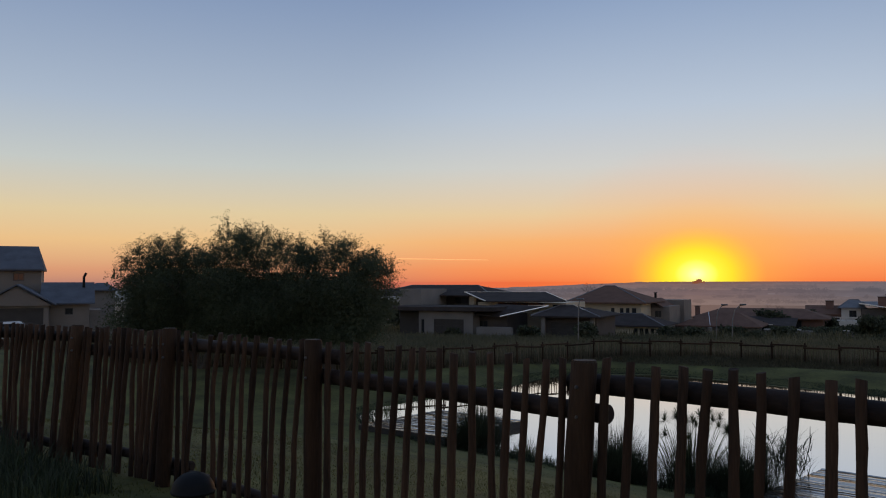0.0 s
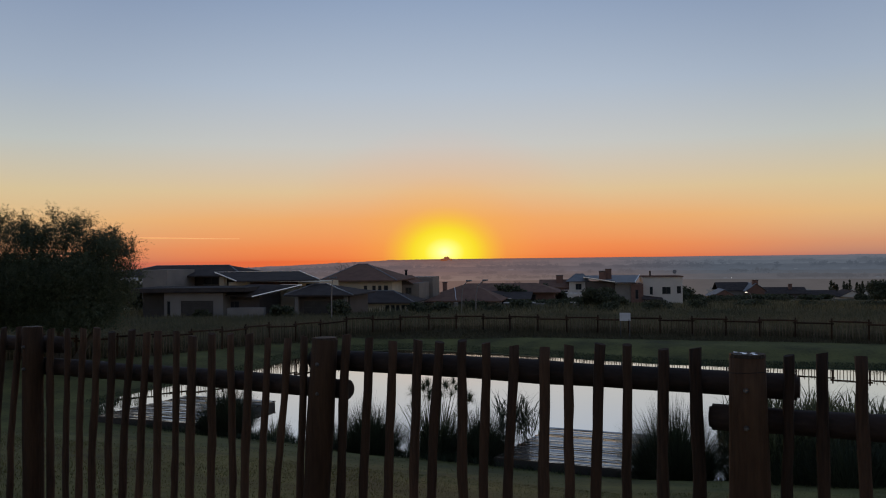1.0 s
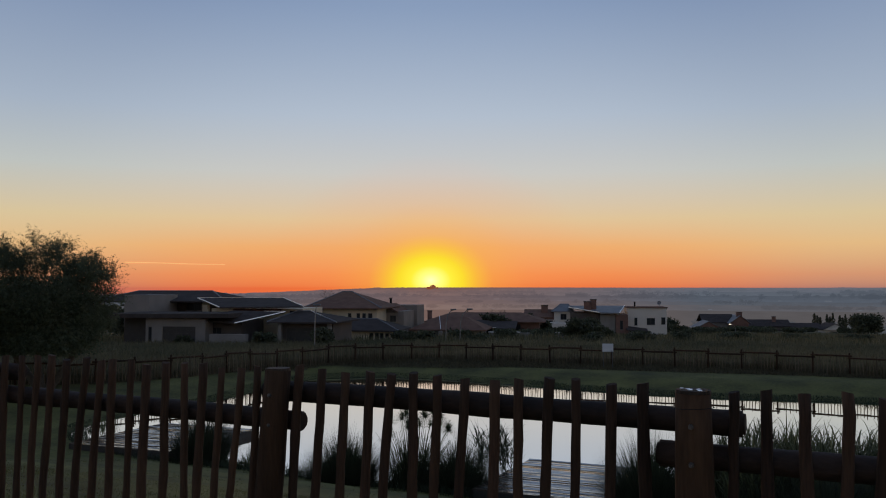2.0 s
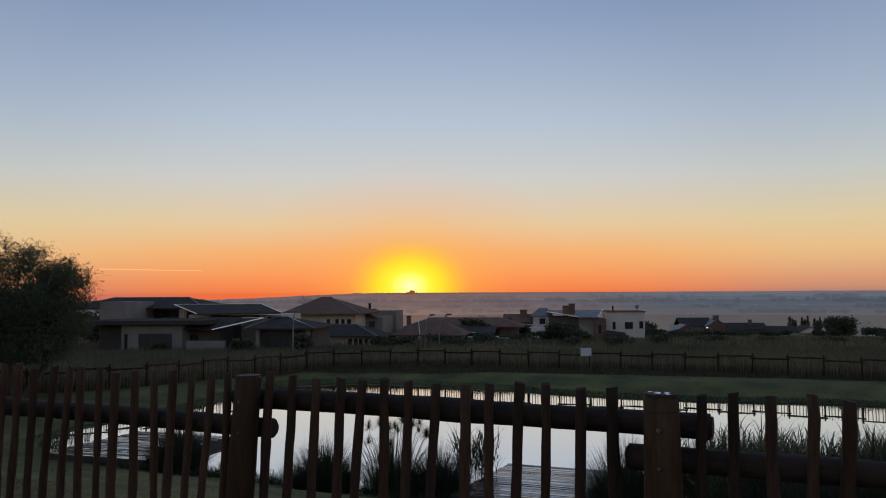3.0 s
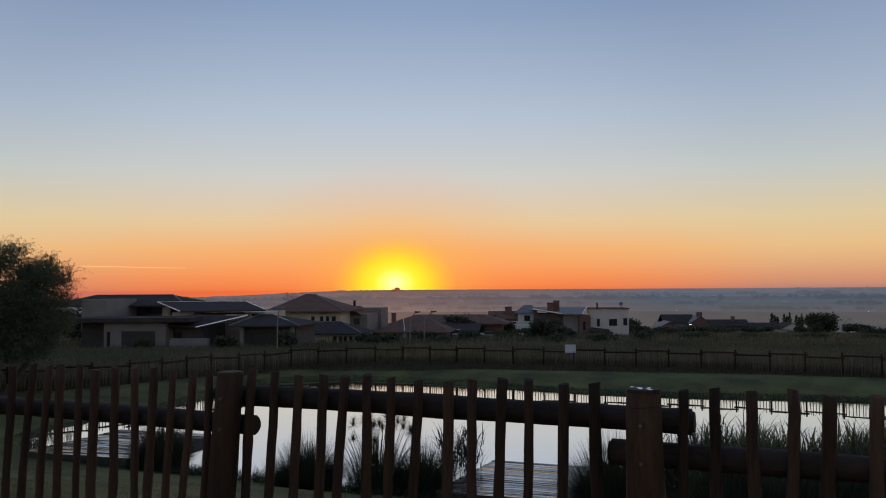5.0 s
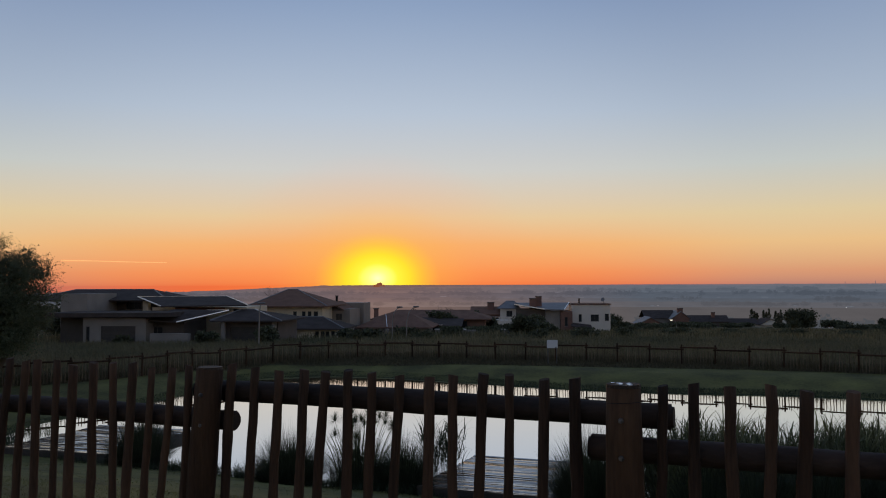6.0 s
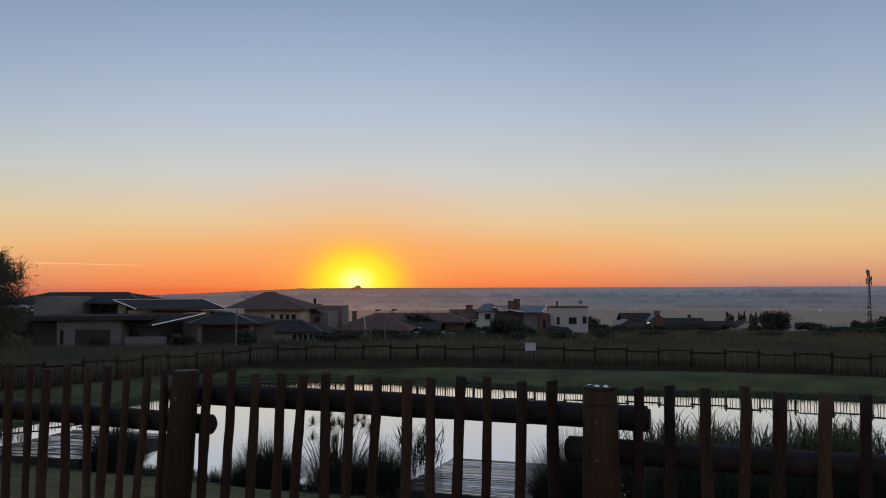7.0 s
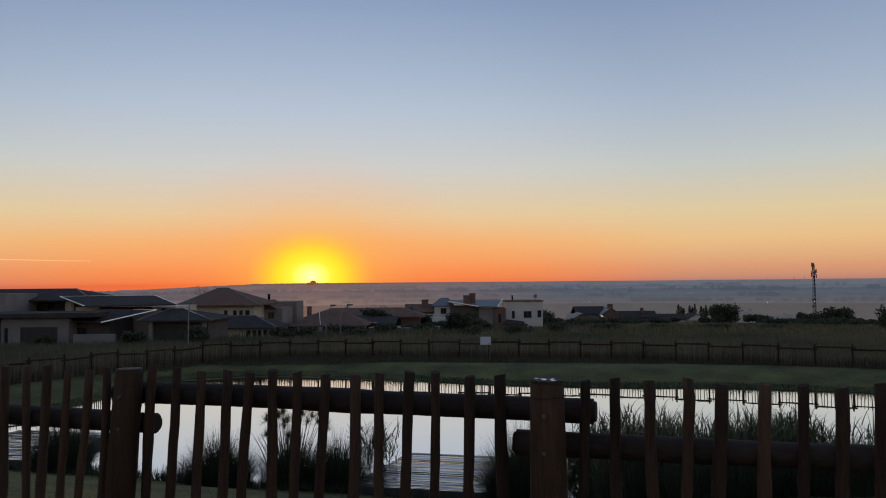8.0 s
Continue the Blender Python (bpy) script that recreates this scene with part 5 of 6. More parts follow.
    h.wall(-1.9, 1.35, 167, 174, -10.5, -3.2, WHITEW, [(-0.6, 0.6, -4.9, -3.7)])
    h.window(-0.6, 0.6, -4.9, -3.7, 167)
    h.hip(-2.5, 2.2, 166.4, 175, -3.15, 1.4, (-0.6, 1.0), SHEET)
    h.wall(-4.1, 1.0, 160, 166.9, -10.5, -5.4, WHITEW, [(-3.4, -2.4, -8.2, -6.4), (-1.6, -0.6, -8.2, -6.4)])
    h.window(-3.4, -2.4, -8.2, -6.4, 160)
    h.window(-1.6, -0.6, -8.2, -6.4, 160)
    for k in range(6):
        h.column(-3.9 + k * 0.95, 160, -5.395, -4.75, 0.25, WHITEW)
    h.plate("balustrade", [(-4.2, 159.9, -4.65), (1.1, 159.9, -4.65), (1.1, 160.35, -4.65), (-4.2, 160.35, -4.65)], 0.1, WHITEW)
    # brick gables further off
    h = House(42, 240, "brick gabled house with dark sheet roof and chimney")
    h.wall(37.5, 44.0, 238, 248, -16, -9.9, BRICKM, [(39.8, 41.4, -12.5, -10.8)])
    h.window(39.8, 41.4, -12.5, -10.8, 238)
    h.wall_lamp(40.6, 237.9, -11.4)
    h.gable(36.9, 44.8, 237.4, 248, -9.9, 2.1, SHEET, BRICKM)
    h = House(47, 250, "brick house with slate roof and gable chimney")
    h.wall(42.0, 54.0, 250, 260, -16, -8.6, PLASTER)
    h.gable(41.0, 50.5, 249.4, 260.6, -8.6, 2.3, SLATE, PLASTER, False)
    h.wall(48.6, 53.4, 246, 250, -16, -8.7, BRICKM)
    h.gable(48.0, 54.2, 245.5, 258, -8.7, 2.3, SHEET, BRICKM)
    h.wall_lamp(49.9, 245.9, -11.6)
    h.chimney(50.4, 51.9, 247, -8.0, -5.6)
    h = House(62, 262, "dark roofed bungalow among trees")
    h.wall(57.0, 69.0, 262, 270, -17, -10.2, TAUPE, [(59.0, 61.0, -12.5, -11.0)])
    h.window(59.0, 61.0, -12.5, -11.0, 262)
    h.gable(56.4, 69.6, 261.4, 270.6, -10.2, 1.9, SLATE, TAUPE, False)
    h.chimney(64.5, 65.5, 264, -9.0, -7.4)
    h = House(78, 266, "pale bungalow with low slate roof among trees")
    h.wall(71.5, 86.0, 266, 275, -17, -11.2, WHITEW, [(73.0, 75.0, -13.5, -12.0), (82.0, 84.0, -13.5, -12.0)])
    h.window(73.0, 75.0, -13.5, -12.0, 266)
    h.window(82.0, 84.0, -13.5, -12.0, 266)
    h.gable(70.5, 80.0, 265.4, 275.6, -11.2, 1.7, SLATE, WHITEW, False)
    h.gable(79.5, 87.0, 264.6, 275, -11.3, 1.9, SLATE, WHITEW)
    # the house beyond the willow, with its own heading
    h = House(0, 60, "beige double-storey house with slate roofs and gabled garage")
    h.ob.matrix_world = pose(-58.4, 56.5, -2.6, 0, 0, 42)
    h.du, h.dw, h.dz = 0.0, 0.0, 2.6
    h.wall(-1.7, 3.6, -1.0, 8, -3.6, -0.2, BEIGE, [(-1.2, 3.2, -2.8, -0.6)])
    h.garage(-1.2, 3.2, -2.8, -0.6, -1.0)
    h.gable(-2.1, 4.2, -1.6, 9, -0.25, 1.8, BLUE_SLATE, BEIGE)
    h.wall(3.62, 7.0, 1.0, 8, -3.6, -0.25, BEIGE, [(4.9, 5.6, -1.3, -0.7)])
    h.window(4.9, 5.6, -1.3, -0.7, 1.0, 0)
    h.gable(2.8, 7.45, 0.4, 8.6, -0.2, 1.9, BLUE_SLATE, BEIGE, False)
    h.wall(-8.0, 2.7, 6.0, 14, -3.2, 3.0, BEIGE, [(0.3, 1.25, 1.85, 2.6), (-4.6, -2.7, 1.2, 2.6)])
    h.window(0.3, 1.25, 1.85, 2.6, 6.0)
    h.window(-4.6, -2.7, 1.2, 2.6, 6.0)
    h.hip(-8.6, 2.95, 5.4, 14.6, 3.0, 2.35, (-4.0, 2.3), BLUE_SLATE, False)
    h.wall(7.05, 8.05, 3.0, 7.5, -3.6, -0.95, PLASTER)
    h.wall(8.1, 9.4, 4.5, 4.95, -3.6, -1.7, PLASTER)
    h.wall(6.9, 9.8, 15.0, 18.0, -3.6, 0.85, PLASTER)
    h.hip(6.5, 10.2, 14.5, 18.5, 0.9, 0.75, (7.9, 8.8), BLUE_SLATE, False)
    a = bmesh.new()
    rod(a, h.shift((6.5, 3.5, 1.2)), h.shift((6.5, 3.5, 2.2)), 0.12, 0.12, 10)
    rod(a, h.shift((6.5, 3.5, 2.2)), h.shift((6.7, 3.5, 2.6)), 0.12, 0.12, 10)
    part("flue", a, BLACK, h.ob, "bent black stove flue")


estate()


# ---------- street lamps and the mast ----------
def street_lamp(u, w, z0, h, lean, lit=False):
    p = SITE @ Vector((u, w, 0))
    g = float(land(p.x, p.y))
    lamp = thing("street_lamp", SITE @ pose(u, w, g), "pale steel street lamp with a bent arm" + (", lit" if lit else ""), "street lamp", "street lamps")
    bm = bmesh.new()
    top = z0 + h - g
    pts = [Vector((0, 0, -0.3)), Vector((0.05 * lean, 0, top * 0.55)), Vector((0.35 * lean, 0, top * 0.85)), Vector((0.9 * lean, 0, top * 0.98)), Vector((1.5 * lean, 0, top))]
    for k, (a, b) in enumerate(zip(pts, pts[1:])):
        rod(bm, a, b, 0.066 - 0.008 * k, 0.058 - 0.008 * k, 8)
    part("pole", bm, LAMP_STEEL, lamp)
    head = part("head", bevelled(1.3 * lean - 0.35, 1.3 * lean + 0.35, -0.15, 0.15, top - 0.02, top + 0.14, 0.04), SHEET, lamp)
    if lit:
        part("lens", bevelled(1.3 * lean - 0.3, 1.3 * lean + 0.3, -0.14, 0.14, top - 0.14, top - 0.024, 0.03), LAMPGLOW, head, "glowing lamp lens")


street_lamp(-13.9, 95, -5.2, 4.2, 0.7)
street_lamp(-12.2, 95, -5.2, 4.25, 0.9)
street_lamp(-22.8, 72, -4.6, 4.6, 0.15)
street_lamp(42.5, 210, -12, 4.6, -1.0, True)


def mast():
    p = SITE @ Vector((230.3, 500, 0))
    g = float(land(p.x, p.y))
    t = thing("lattice_mast", SITE @ pose(230.3, 500, g), "slender steel lattice mast carrying aerial panels", "mast")
    top = 11.0 - g
    legs = [(1.0 * math.cos(a), 1.0 * math.sin(a)) for a in (0.3, 2.4, 4.5)]
    for x, y in legs:
        part("leg", rod(bmesh.new(), (x * 1.2, y * 1.2, -1), (x * 0.5, y * 0.5, top), 0.16, 0.14, 6), BLACK, t)
    n = 16
    for k in range(n):
        bm = bmesh.new()
        for i in range(3):
            a, b = legs[i], legs[(i + 1) % 3]
            s0, s1 = 1.2 - 0.7 * k / n, 1.2 - 0.7 * (k + 1) / n
            rod(bm, (a[0] * s0, a[1] * s0, top * k / n), (b[0] * s1, b[1] * s1, top * (k + 1) / n), 0.08, 0.08, 4)
        part("brace", bm, BLACK, t)
    rnd = random.Random(3)
    for k in range(14):
        a = rnd.uniform(0, 6.28)
        z = top - rnd.uniform(0, 9)
        m = Matrix.Translation((1.5 * math.cos(a), 1.5 * math.sin(a), z)) @ Matrix.Rotation(a, 4, "Z")
        part("aerial_panel", boxed(-0.15, 0.2, -0.3, 0.3, -1.3, 1.3, m=m), SHEET, t)
        part("arm", rod(bmesh.new(), (0, 0, z), (1.45 * math.cos(a), 1.45 * math.sin(a), z), 0.07, 0.07, 4), BLACK, t)
    for z in (-22, -26):
        part("dish", rod(bmesh.new(), (-1.2, -1.0, top + z), (-1.3, -1.4, top + z), 0.2, 0.9, 12), SHEET, t)


mast()


# ---------- trees ----------
def leaf_cloud(name, pts, size, mat, seed, hang=0.0, thin=0.35):
    """Leaves as small tilted quads at the given points."""
    rs = np.random.RandomState(seed)
    n = len(pts)
    d = rs.normal(size=(n, 3))
    if hang:
        d = d * (1 - hang) + np.array([0, 0, -1.6]) * hang
    d /= np.linalg.norm(d, axis=1)[:, None]
    e = np.cross(d, rs.normal(size=(n, 3)))
    e /= np.linalg.norm(e, axis=1)[:, None] + 1e-9
    s = size * rs.uniform(0.6, 1.35, n)
    d, e = d * s[:, None], e * (s * thin)[:, None]
    v = np.stack([pts - e * 0.5, pts + d * 0.45 - e, pts + d, pts + d * 0.45 + e], 1).reshape(-1, 3)
    me = bpy.data.meshes.new(name)
    me.vertices.add(4 * n)
    me.vertices.foreach_set("co", v.ravel())
    me.loops.add(4 * n)
    me.loops.foreach_set("vertex_index", np.arange(4 * n, dtype=np.int32))
    me.polygons.add(n)
    me.polygons.foreach_set("loop_start", np.arange(0, 4 * n, 4, dtype=np.int32))
    me.polygons.foreach_set("loop_total", np.full(n, 4, np.int32))
    me.materials.append(mat)
    me.update(calc_edges=True)
    return me


def limbs(bm, a, b, r, rnd, depth):
    mid = a.lerp(b, 0.5) + Vector((rnd.uniform(-1, 1), rnd.uniform(-1, 1), 0.3)) * (b - a).length * 0.12
    rod(bm, a, mid, r, r * 0.75, 7, cap=False)
    rod(bm, mid, b, r * 0.75, r * 0.4, 7, cap=False)
    if depth:
        for _ in range(3):
            d = (b - a).normalized() * 0.6 + Vector((rnd.uniform(-1, 1), rnd.uniform(-1, 1), rnd.uniform(0.0, 0.8)))
            limbs(bm, b, b + d.normalized() * (b - a).length * 0.52, r * 0.42, rnd, depth - 1)


def willow(x, y, crown_z, lobes, tufts, trunks, seed, label):
    """lobes: centre and radii above the level crown_z; each sheds hanging strands of narrow leaves."""
    g = float(land(x, y))
    lift = crown_z - g
    t = thing("willow_tree", pose(x, y, g), label, "tree", "willows by the lawn")
    rnd = random.Random(seed)
    for a, b in trunks:
        bm = bmesh.new()
        limbs(bm, Vector(a), Vector(b) + Vector((0, 0, lift * 0.4)), 0.2, rnd, 2)
        part("trunk", bm, BARK, t, smooth=True)
    rs = np.random.RandomState(seed)
    wisps, mass = [], []
    for cx, cy, cz, rx, ry, rz, n, solid in lobes:
        c, rad = np.array([cx, cy, cz + lift]), np.array([rx, ry, rz])
        d = rs.normal(size=(n, 3))
        d /= np.linalg.norm(d, axis=1)[:, None]
        d[:, 2] = np.abs(d[:, 2]) * 1.05 - 0.2
        start = c + d * rad * (rs.uniform(0.3, 1.05, n) ** 0.55)[:, None]
        m = 24
        rise, drop = rs.uniform(0.05, 0.4, n), rs.uniform(0.35, 1.5, n)
        sway = rs.normal(0, 0.22, (n, 2)) + d[:, :2] * 0.4
        for j in range(m):
            f = j / (m - 1)
            p = start.copy()
            p[:, 2] += rise * np.sin(f * 2.6) - drop * f ** 1.7
            p[:, :2] += sway * f ** 0.7
            wisps.append(p + rs.normal(0, 0.03, (n, 3)))
        if solid:
            mass.append(c + np.clip(rs.normal(0, 0.45, (solid, 3)), -0.85, 0.85) * rad)
    for tx, ty, tz in tufts:
        k = 13
        az, el, L = rs.rand(k) * 6.283, np.radians(rs.uniform(30, 88, k)), rs.uniform(0.55, 1.25, k)
        way = np.stack([np.cos(az) * np.cos(el), np.sin(az) * np.cos(el), np.sin(el)], 1)
        for f in np.linspace(0.15, 1.0, 15):
            p = np.array([tx, ty, tz + lift]) + way * (L * f)[:, None]
            p[:, 2] -= 0.42 * L * f ** 2.4
            wisps.append(p + rs.normal(0, 0.022, (k, 3)))
    plumes = []
    for tx, ty, tz in tufts:
        k = 9
        az, el, L = rs.rand(k) * 6.283, np.radians(rs.uniform(40, 90, k)), rs.uniform(0.9, 1.75, k)
        way = np.stack([np.cos(az) * np.cos(el), np.sin(az) * np.cos(el), np.sin(el)], 1)
        for f in np.linspace(0.2, 1.0, 22):
            p = np.array([tx, ty, tz + lift]) + way * (L * f)[:, None]
            p[:, 2] -= 0.4 * L * f ** 3
            plumes.append(p + rs.normal(0, 0.035, (k, 3)))
    plume = new("plume", leaf_cloud("plume", np.concatenate(plumes), 0.062, WILLOW, seed + 5, 0.3, 0.2))
    plume.parent = t
    wisps, mass = np.concatenate(wisps), np.concatenate(mass)
    pts = wisps[wisps[:, 2] > 1.2 + lift]
    crown = new("crown", leaf_cloud("crown", pts, 0.075, WILLOW, seed, 0.45, 0.24))
    crown.parent = t
    inner = new("inner_crown", leaf_cloud("inner_crown", mass[mass[:, 2] > 1.15 + lift], 0.12, WILLOW, seed + 1, 0.3, 0.35))
    inner.parent = t


def lobe_row(seed, tops, base):
    """Lobes of a crown: loose ones under the given tops, dense ones below; and the feathery tufts on it."""
    rs = random.Random(seed)
    out, tufts = [], []
    for c, top, r in tops:
        for _ in range(2):
            out.append((c + rs.uniform(-0.6, 0.6) * r, rs.uniform(-1.6, 1.6), top - 0.75 - r * rs.uniform(0.85, 1.2), r, r * 1.2, r * 0.95, 130, 60))
        for z in base:
            out.append((c + rs.uniform(-0.4, 0.4), rs.uniform(-1.4, 1.4), z, 1.45, 2.2, 1.2, 230, 4600))
        for _ in range(17):
            s = rs.uniform(-1, 1)
            tufts.append((c + s * r * 0.95, rs.uniform(-1.9, 1.9), top - 0.85 - 0.7 * s * s - rs.uniform(0, 0.9)))
    for z in (2.0, 2.8, 3.6, 4.4, 5.0):
        for side in (0, -1):
            c, top, r = tops[side]
            for _ in range(4):
                tufts.append((c + (0.9 if side else -0.9) * (1 - 0.1 * abs(z - 3.4)) + rs.uniform(-0.3, 0.3), rs.uniform(-1.8, 1.8), z + rs.uniform(-0.4, 0.4)))
    return out, tufts


willow(-18.6, 40.4, -2.76, *lobe_row(1, [(-4.8, 7.6, 1.3), (-3.0, 7.6, 1.2), (-1.6, 6.9, 1.1), (-0.3, 7.5, 1.2), (1.1, 6.9, 1.1), (2.0, 6.6, 1.0)], (3.9, 2.9, 1.9)),
       [((0, 0, -0.2), (-0.7, 0.2, 2.8)), ((0.15, 0.1, -0.2), (1.6, 0.3, 3.0)), ((-0.1, 0.1, -0.2), (-2.9, 0.4, 3.2))], 11, "bushy dark green willow with drooping branches, forked trunk")
willow(-27.3, 40.6, -2.5, *lobe_row(2, [(-3.7, 6.6, 1.0), (-2.6, 7.2, 1.1), (-1.4, 7.4, 1.1), (0.4, 6.6, 1.2), (1.8, 7.2, 1.1), (2.9, 8.1, 1.2)], (3.9, 2.9, 1.9)),
       [((0, 0, -0.2), (-1.2, 0.2, 3.0)), ((0.1, 0, -0.2), (1.8, 0.1, 3.1))], 12, "broad dark green willow with drooping leafy branches")


def round_tree(u, w, ztop, rad, label, seed, n=2600, leaf=0.5, squash=1.0, name="tree", mat=None):
    p = SITE @ Vector((u, w, 0))
    g = float(land(p.x, p.y))
    h = max(ztop - g, 1.2)
    t = thing(name, pose(p.x, p.y, g), label, name.split("_")[-1], "trees on the estate")
    rnd = random.Random(seed)
    bm = bmesh.new()
    limbs(bm, Vector((0, 0, -0.3)), Vector((rnd.uniform(-0.3, 0.3), 0, h * 0.45)), max(0.06, h * 0.03), rnd, 2)
    part("trunk", bm, BARK, t, smooth=True)
    rs = np.random.RandomState(seed)
    pts = []
    k = 10
    for i in range(k):
        a = rs.uniform(0, 6.28)
        rr = rad * rs.uniform(0.1, 0.72)
        lr = rad * rs.uniform(0.28, 0.5)
        lz = h * rs.uniform(0.3, 0.8) if squash > 0.5 else h * (0.2 + 0.75 * i / k)
        d = rs.normal(size=(n // k, 3))
        d /= np.linalg.norm(d, axis=1)[:, None]
        r = rs.uniform(0.4, 1.12, n // k)[:, None]
        q = d * r * np.array([lr, lr, min(lr * 1.0, h * 0.28)]) + np.array([rr * math.cos(a), rr * math.sin(a), min(lz, h - min(lr, h * 0.28) * 0.9)])
        pts.append(q)
    pts = np.concatenate(pts)
    pts = pts[pts[:, 2] > 0.1]
    crown = new("crown", leaf_cloud("crown", pts, leaf, mat or BUSH, seed, 0.0, 0.4))
    crown.parent = t


DARK = "dark leafy tree standing among the houses"
for k, (u, w, zt, r, n, lf) in enumerate([
        (2.3, 112, -2.5, 3.2, 8000, 0.26), (5.6, 116, -4.0, 1.9, 2000, 0.28), (6.4, 142, -5.6, 2.6, 2000, 0.35), (-6.5, 150, -3.3, 2.6, 1800, 0.4), (-11.6, 132, -2.4, 2.3, 2000, 0.4), (-9.2, 132, -2.7, 1.8, 1500, 0.4),
        (-2.9, 140, -3.9, 1.6, 1200, 0.35), (24.0, 200, -5.0, 4.5, 3000, 0.5), (21.0, 190, -6.5, 3.5, 2200, 0.5), (47.5, 232, -9.5, 5.0, 3000, 0.5), (55.0, 236, -10.0, 4.5, 2600, 0.5), (70.0, 200, -4.4, 4.7, 5200, 0.45),
        (103, 262, -10.0, 5.5, 2600, 0.6), (111, 230, -10.5, 5.0, 2200, 0.6), (122, 268, -9.6, 4.5, 2200, 0.6), (145, 300, -9.0, 8.0, 3600, 0.7), (158, 280, -11.5, 6.5, 2600, 0.6), (84, 205, -8.4, 3.6, 2000, 0.45),
        (-18.5, 150, -2.4, 1.8, 1600, 0.35), (-16.2, 151, -2.7, 1.6, 1400, 0.35), (-11.8, 145, -3.1, 1.5, 700, 0.3), (93, 215, -9.5, 5.0, 2400, 0.5), (106, 190, -8.2, 4.2, 2000, 0.5), (118, 195, -9.2, 5.0, 2400, 0.5), (135, 215, -10.0, 6.0, 2600, 0.5), (82.5, 150, -3.5, 2.6, 2400, 0.4), (60, 225, -10.8, 3.8, 2000, 0.5), (36, 215, -9.8, 4.0, 2000, 0.5)]):
    round_tree(u, w, zt, r, DARK, 40 + k, n, lf)
for k, (u, w, zt, r) in enumerate([(-30.0, 78, -2.9, 1.3), (-23.6, 77, -2.3, 1.8), (-16.4, 95, -4.6, 1.6), (-19.3, 94, -5.0, 1.3), (-8, 112, -5.2, 2.0), (-3, 116, -5.0, 2.4), (0.5, 126, -5.4, 2.0), (-13, 104, -5.4, 1.2), (14, 152, -7.6, 2.0), (28, 186, -7.6, 3.0), (33, 195, -8.6, 3.0), (-39, 78.6, -3.9, 0.9)]):
    round_tree(u, w, zt, r, "low dark garden shrub near the houses", 80 + k, 1500, 0.3, name="garden_shrub")
for k, (u, w, zt, r) in enumerate([(-9.5, 88, -4.9, 1.3), (3.2, 92, -4.6, 1.7), (9.0, 98, -5.2, 2.2), (14.5, 104, -5.7, 1.8), (24.0, 118, -6.6, 2.6), (34.0, 128, -7.0, 2.2), (46.0, 136, -7.4, 3.0), (57.0, 140, -7.4, 2.4), (-17.5, 90, -4.9, 1.2)]):
    round_tree(u, w, zt, r, "low tangled bush standing in the wild field", 300 + k, 1500, 0.26, name="field_bush")
rs1 = random.Random(31)
for k in range(14):
    u = -90 + k * 3.1 + rs1.uniform(-1, 1)
    round_tree(u, rs1.uniform(100, 112), rs1.uniform(-0.9, 0.6) - 0.03 * (u + 90) * (u > -60), rs1.uniform(2.2, 3.2), "dark leafy tree behind the willows", 220 + k, 1500, 0.4)
for k in range(24):
    u = 30 + k * 5.5 + rs1.uniform(-2.5, 2.5)
    w = rs1.uniform(196, 250)
    round_tree(u, w, -0.047 * w + 0.2 + rs1.uniform(-1.4, 1.2), rs1.uniform(2.2, 4.2), "dark bushy tree in the belt beyond the field", 140 + k, 1100, 0.5)
for k in range(16):
    w = rs1.uniform(112, 155)
    round_tree(rs1.uniform(-20, 1) , w, -4.4 - 0.03 * (w - 112) + rs1.uniform(-0.9, 0.9), rs1.uniform(1.3, 2.4), "low dark garden shrub near the houses", 180 + k, 900, 0.32, name="garden_shrub")


def poplar(u, w, h, rad, seed):
    p = SITE @ Vector((u, w, 0))
    g = float(land(p.x, p.y))
    t = thing("poplar_tree", pose(p.x, p.y, g), "slim upright poplar in a far row", "tree", "far poplars")
    part("trunk", rod(bmesh.new(), (0, 0, -0.3), (0, 0, h * 0.6), 0.16, 0.06, 7, cap=False), BARK, t, smooth=True)
    rs = np.random.RandomState(seed)
    n = 900
    k = rs.uniform(0.08, 1.0, n)
    r = rad * np.sin(np.pi * k ** 0.75) ** 0.7 * np.sqrt(rs.rand(n)) * (1 + 0.3 * np.sin(k * 19 + seed))
    a = rs.rand(n) * 6.283
    crown = new("crown", leaf_cloud("crown", np.stack([r * np.cos(a), r * np.sin(a), k * h], 1), 0.42, BUSH, seed, 0.0, 0.4))
    crown.parent = t


for k in range(10):
    w = 405 + (k % 3) * 2
    base = float(land(*(SITE @ Vector((118 + k * 1.9, w, 0))).to_2d()))
    poplar(118 + k * 1.9, w, -10.6 - (k * 37 % 5) * 0.5 - base, 0.95, 110 + k)


def bare_tree(u, w, ztop):
    p = SITE @ Vector((u, w, 0))
    g = float(land(p.x, p.y))
    bm = bmesh.new()
    rnd = random.Random(int(u * 10))
    t = thing("bare_tree", pose(p.x, p.y, g), "thin bare-branched tree behind a roof", "tree", "trees on the estate")
    limbs(bm, Vector((0, 0, -0.3)), Vector((0.1, 0, (ztop - g) * 0.5)), 0.2, rnd, 4)
    part("trunk", bm, BARK, t)


bare_tree(-34.0, 114, 1.6)
bare_tree(-32.6, 113, 1.2)
bare_tree(-12.2, 146, -1.9)
bare_tree(-11.4, 147, -2.3)


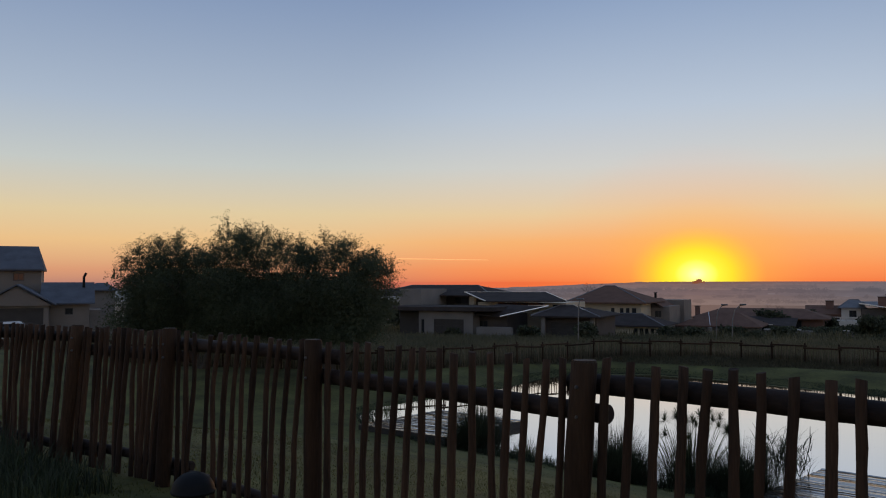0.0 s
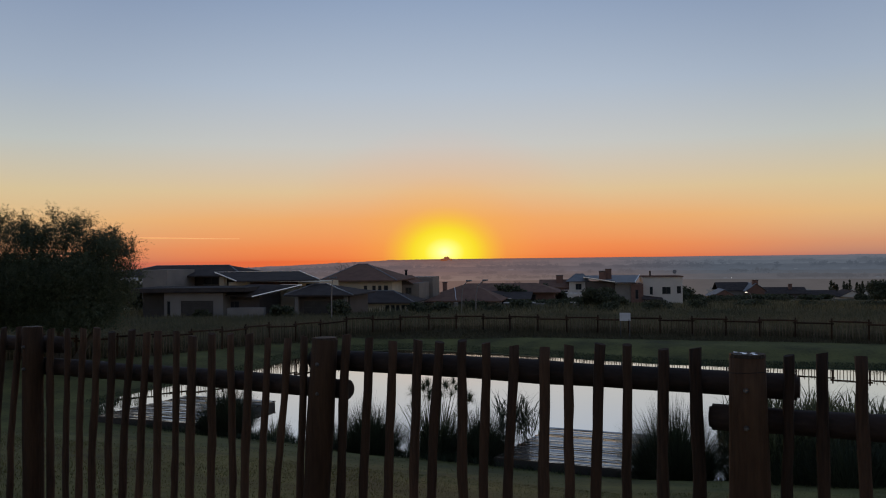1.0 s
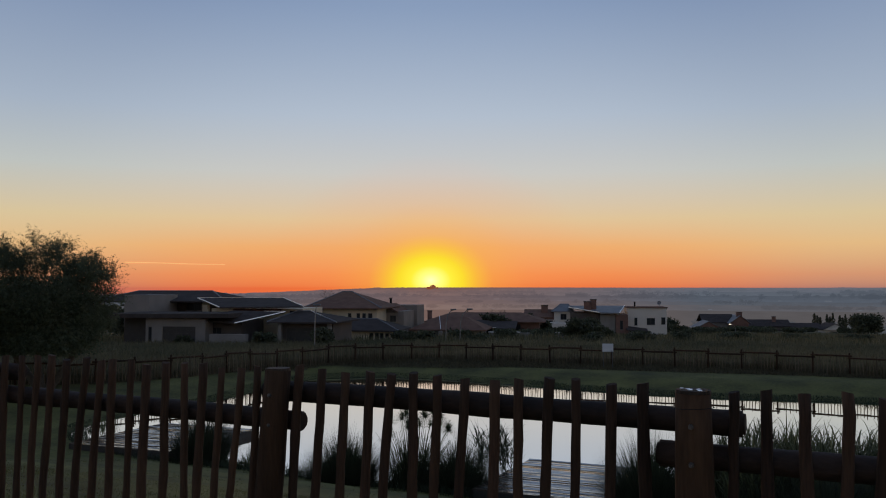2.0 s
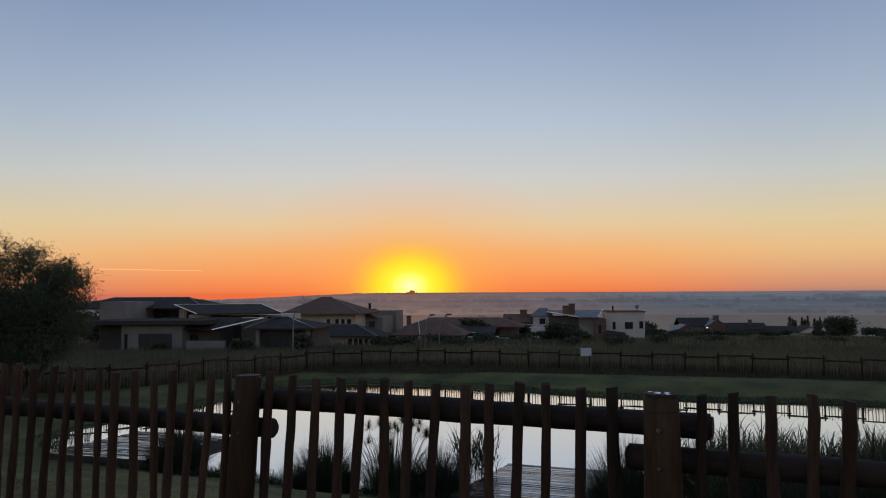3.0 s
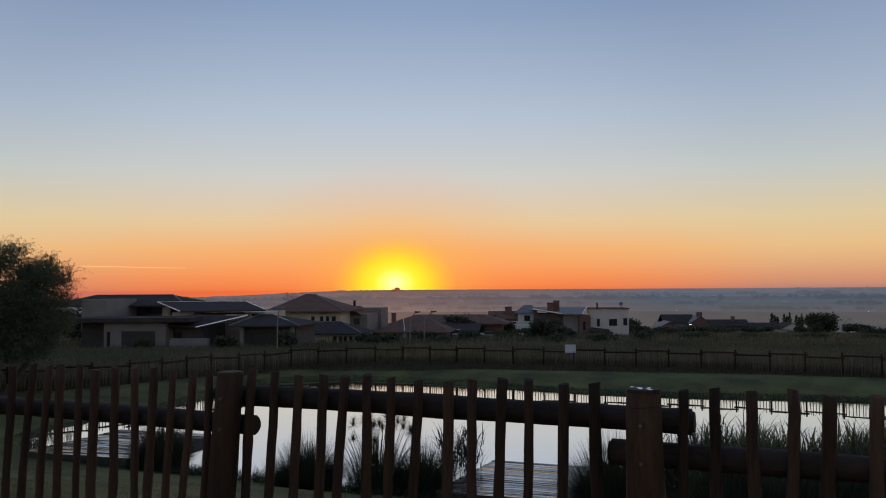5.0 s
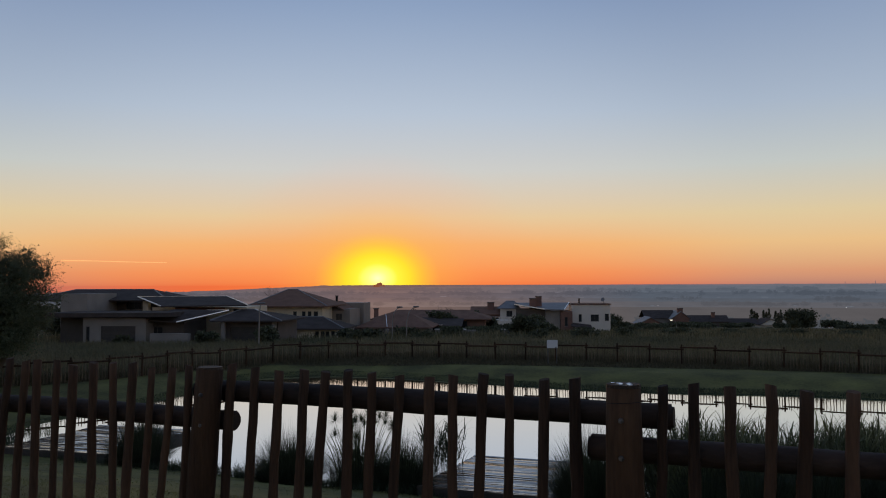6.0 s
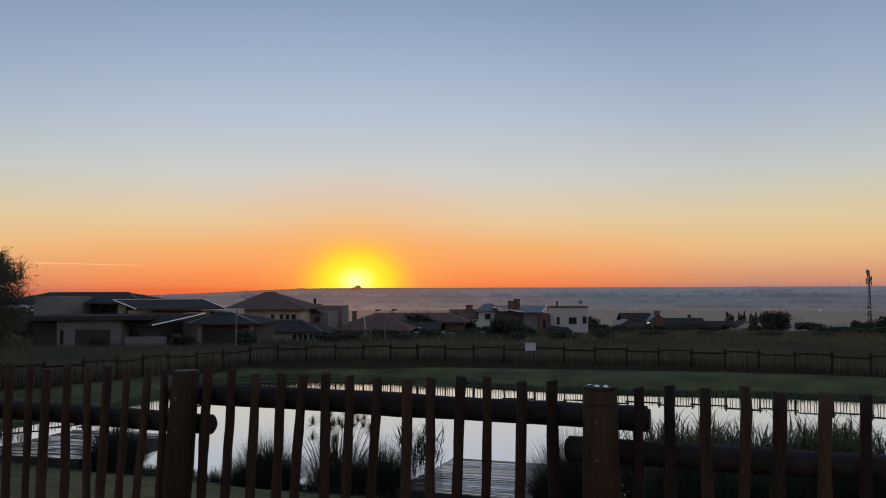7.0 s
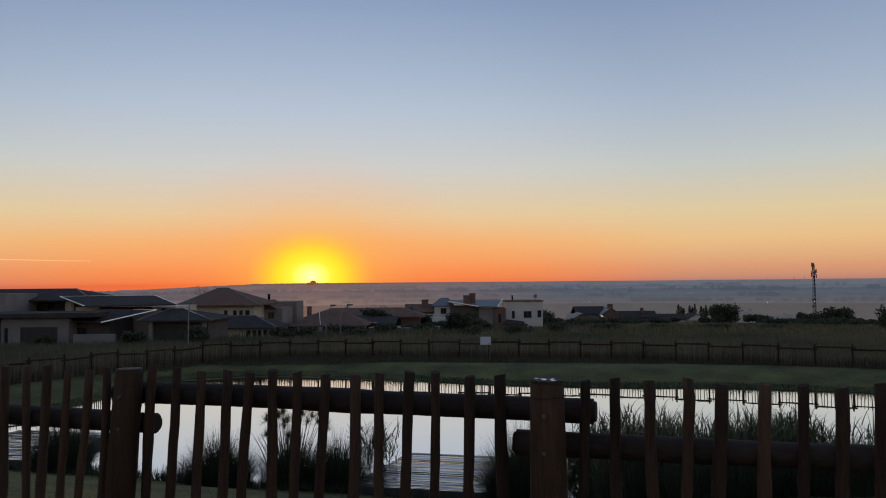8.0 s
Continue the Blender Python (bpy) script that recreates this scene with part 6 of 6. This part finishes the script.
# ---------- a car before the garage, the trail of an aircraft ----------
def car():
    x, y = -52.4, 50.6
    g = float(land(x, y))
    c = thing("parked_car", pose(x, y, g, 0, 0, 42), "tall white family car parked before a garage", "car")
    prof = [(-2.0, 0.35), (-2.05, 0.7), (-1.9, 1.05), (-1.2, 1.15), (-0.55, 1.68), (1.3, 1.75), (1.85, 1.2), (2.05, 1.0), (2.05, 0.4)]
    bm = bmesh.new()
    a = [bm.verts.new((u, -0.85 if z < 1.25 else -0.68, z)) for u, z in prof]
    b = [bm.verts.new((u, 0.85 if z < 1.25 else 0.68, z)) for u, z in prof]
    bm.faces.new(a), bm.faces.new(b[::-1])
    for i in range(len(prof)):
        j = (i + 1) % len(prof)
        bm.faces.new((a[j], a[i], b[i], b[j]))
    bmesh.ops.bevel(bm, geom=bm.edges[:], offset=0.05, segments=2, affect="EDGES")
    part("body", bm, PAINT, c)
    part("side_window", boxed(-0.8, 1.3, -0.82, -0.795, 1.22, 1.56), GLASS, c)
    part("windscreen", slab(bmesh.new(), [(-1.16, -0.6, 1.2), (-1.16, 0.6, 1.2), (-0.64, 0.58, 1.64), (-0.64, -0.58, 1.64)], 0.01), GLASS, c)
    for u in (-1.3, 1.3):
        for s in (-0.8, 0.8):
            w = part("wheel", rod(bmesh.new(), (u, s - 0.1, 0.31), (u, s + 0.1, 0.31), 0.31, 0.31, 20), BLACK, c)
            part("rim", rod(bmesh.new(), (u, s - 0.11, 0.31), (u, s + 0.11, 0.31), 0.19, 0.19, 14), STEEL, w)


car()


def vapour_trail():
    a, b = Vector((-1705, 4500, 143)), Vector((-1148, 4500, 130))
    bm = bmesh.new()
    rod(bm, a, b, 3.2, 1.6, 6, 20, 2.0, 4)
    # orange sunlight on the vapour is painted in as emission
    ob = link_mesh("vapour_trail", bm, glow_material("painted_sunlit_vapour", lin(250, 178, 112), 1.0))
    tagged(ob, "thin aircraft trail low in the sky, its sunlight painted as glow", "trail", kind="structure")


vapour_trail()


def ridge_clump():
    bm = bmesh.new()
    rnd = random.Random(9)
    for k in range(34):
        x = rnd.gauss(0, 12)
        h = rnd.uniform(5, 15) * math.exp(-(x / 17) ** 2) + 3
        rod(bm, (x + 10, 4185, -6), (x + 10, 4185, 2 + h), rnd.uniform(2, 5), rnd.uniform(0.6, 3), 6)
    # warm haze over the backlit clump is painted as a brown glow
    ob = link_mesh("far_trees", bm, glow_material("painted_backlit_haze", lin(120, 66, 40), 1.0))
    tagged(ob, "far clump of trees against the rising sun", "trees", kind="structure")


ridge_clump()
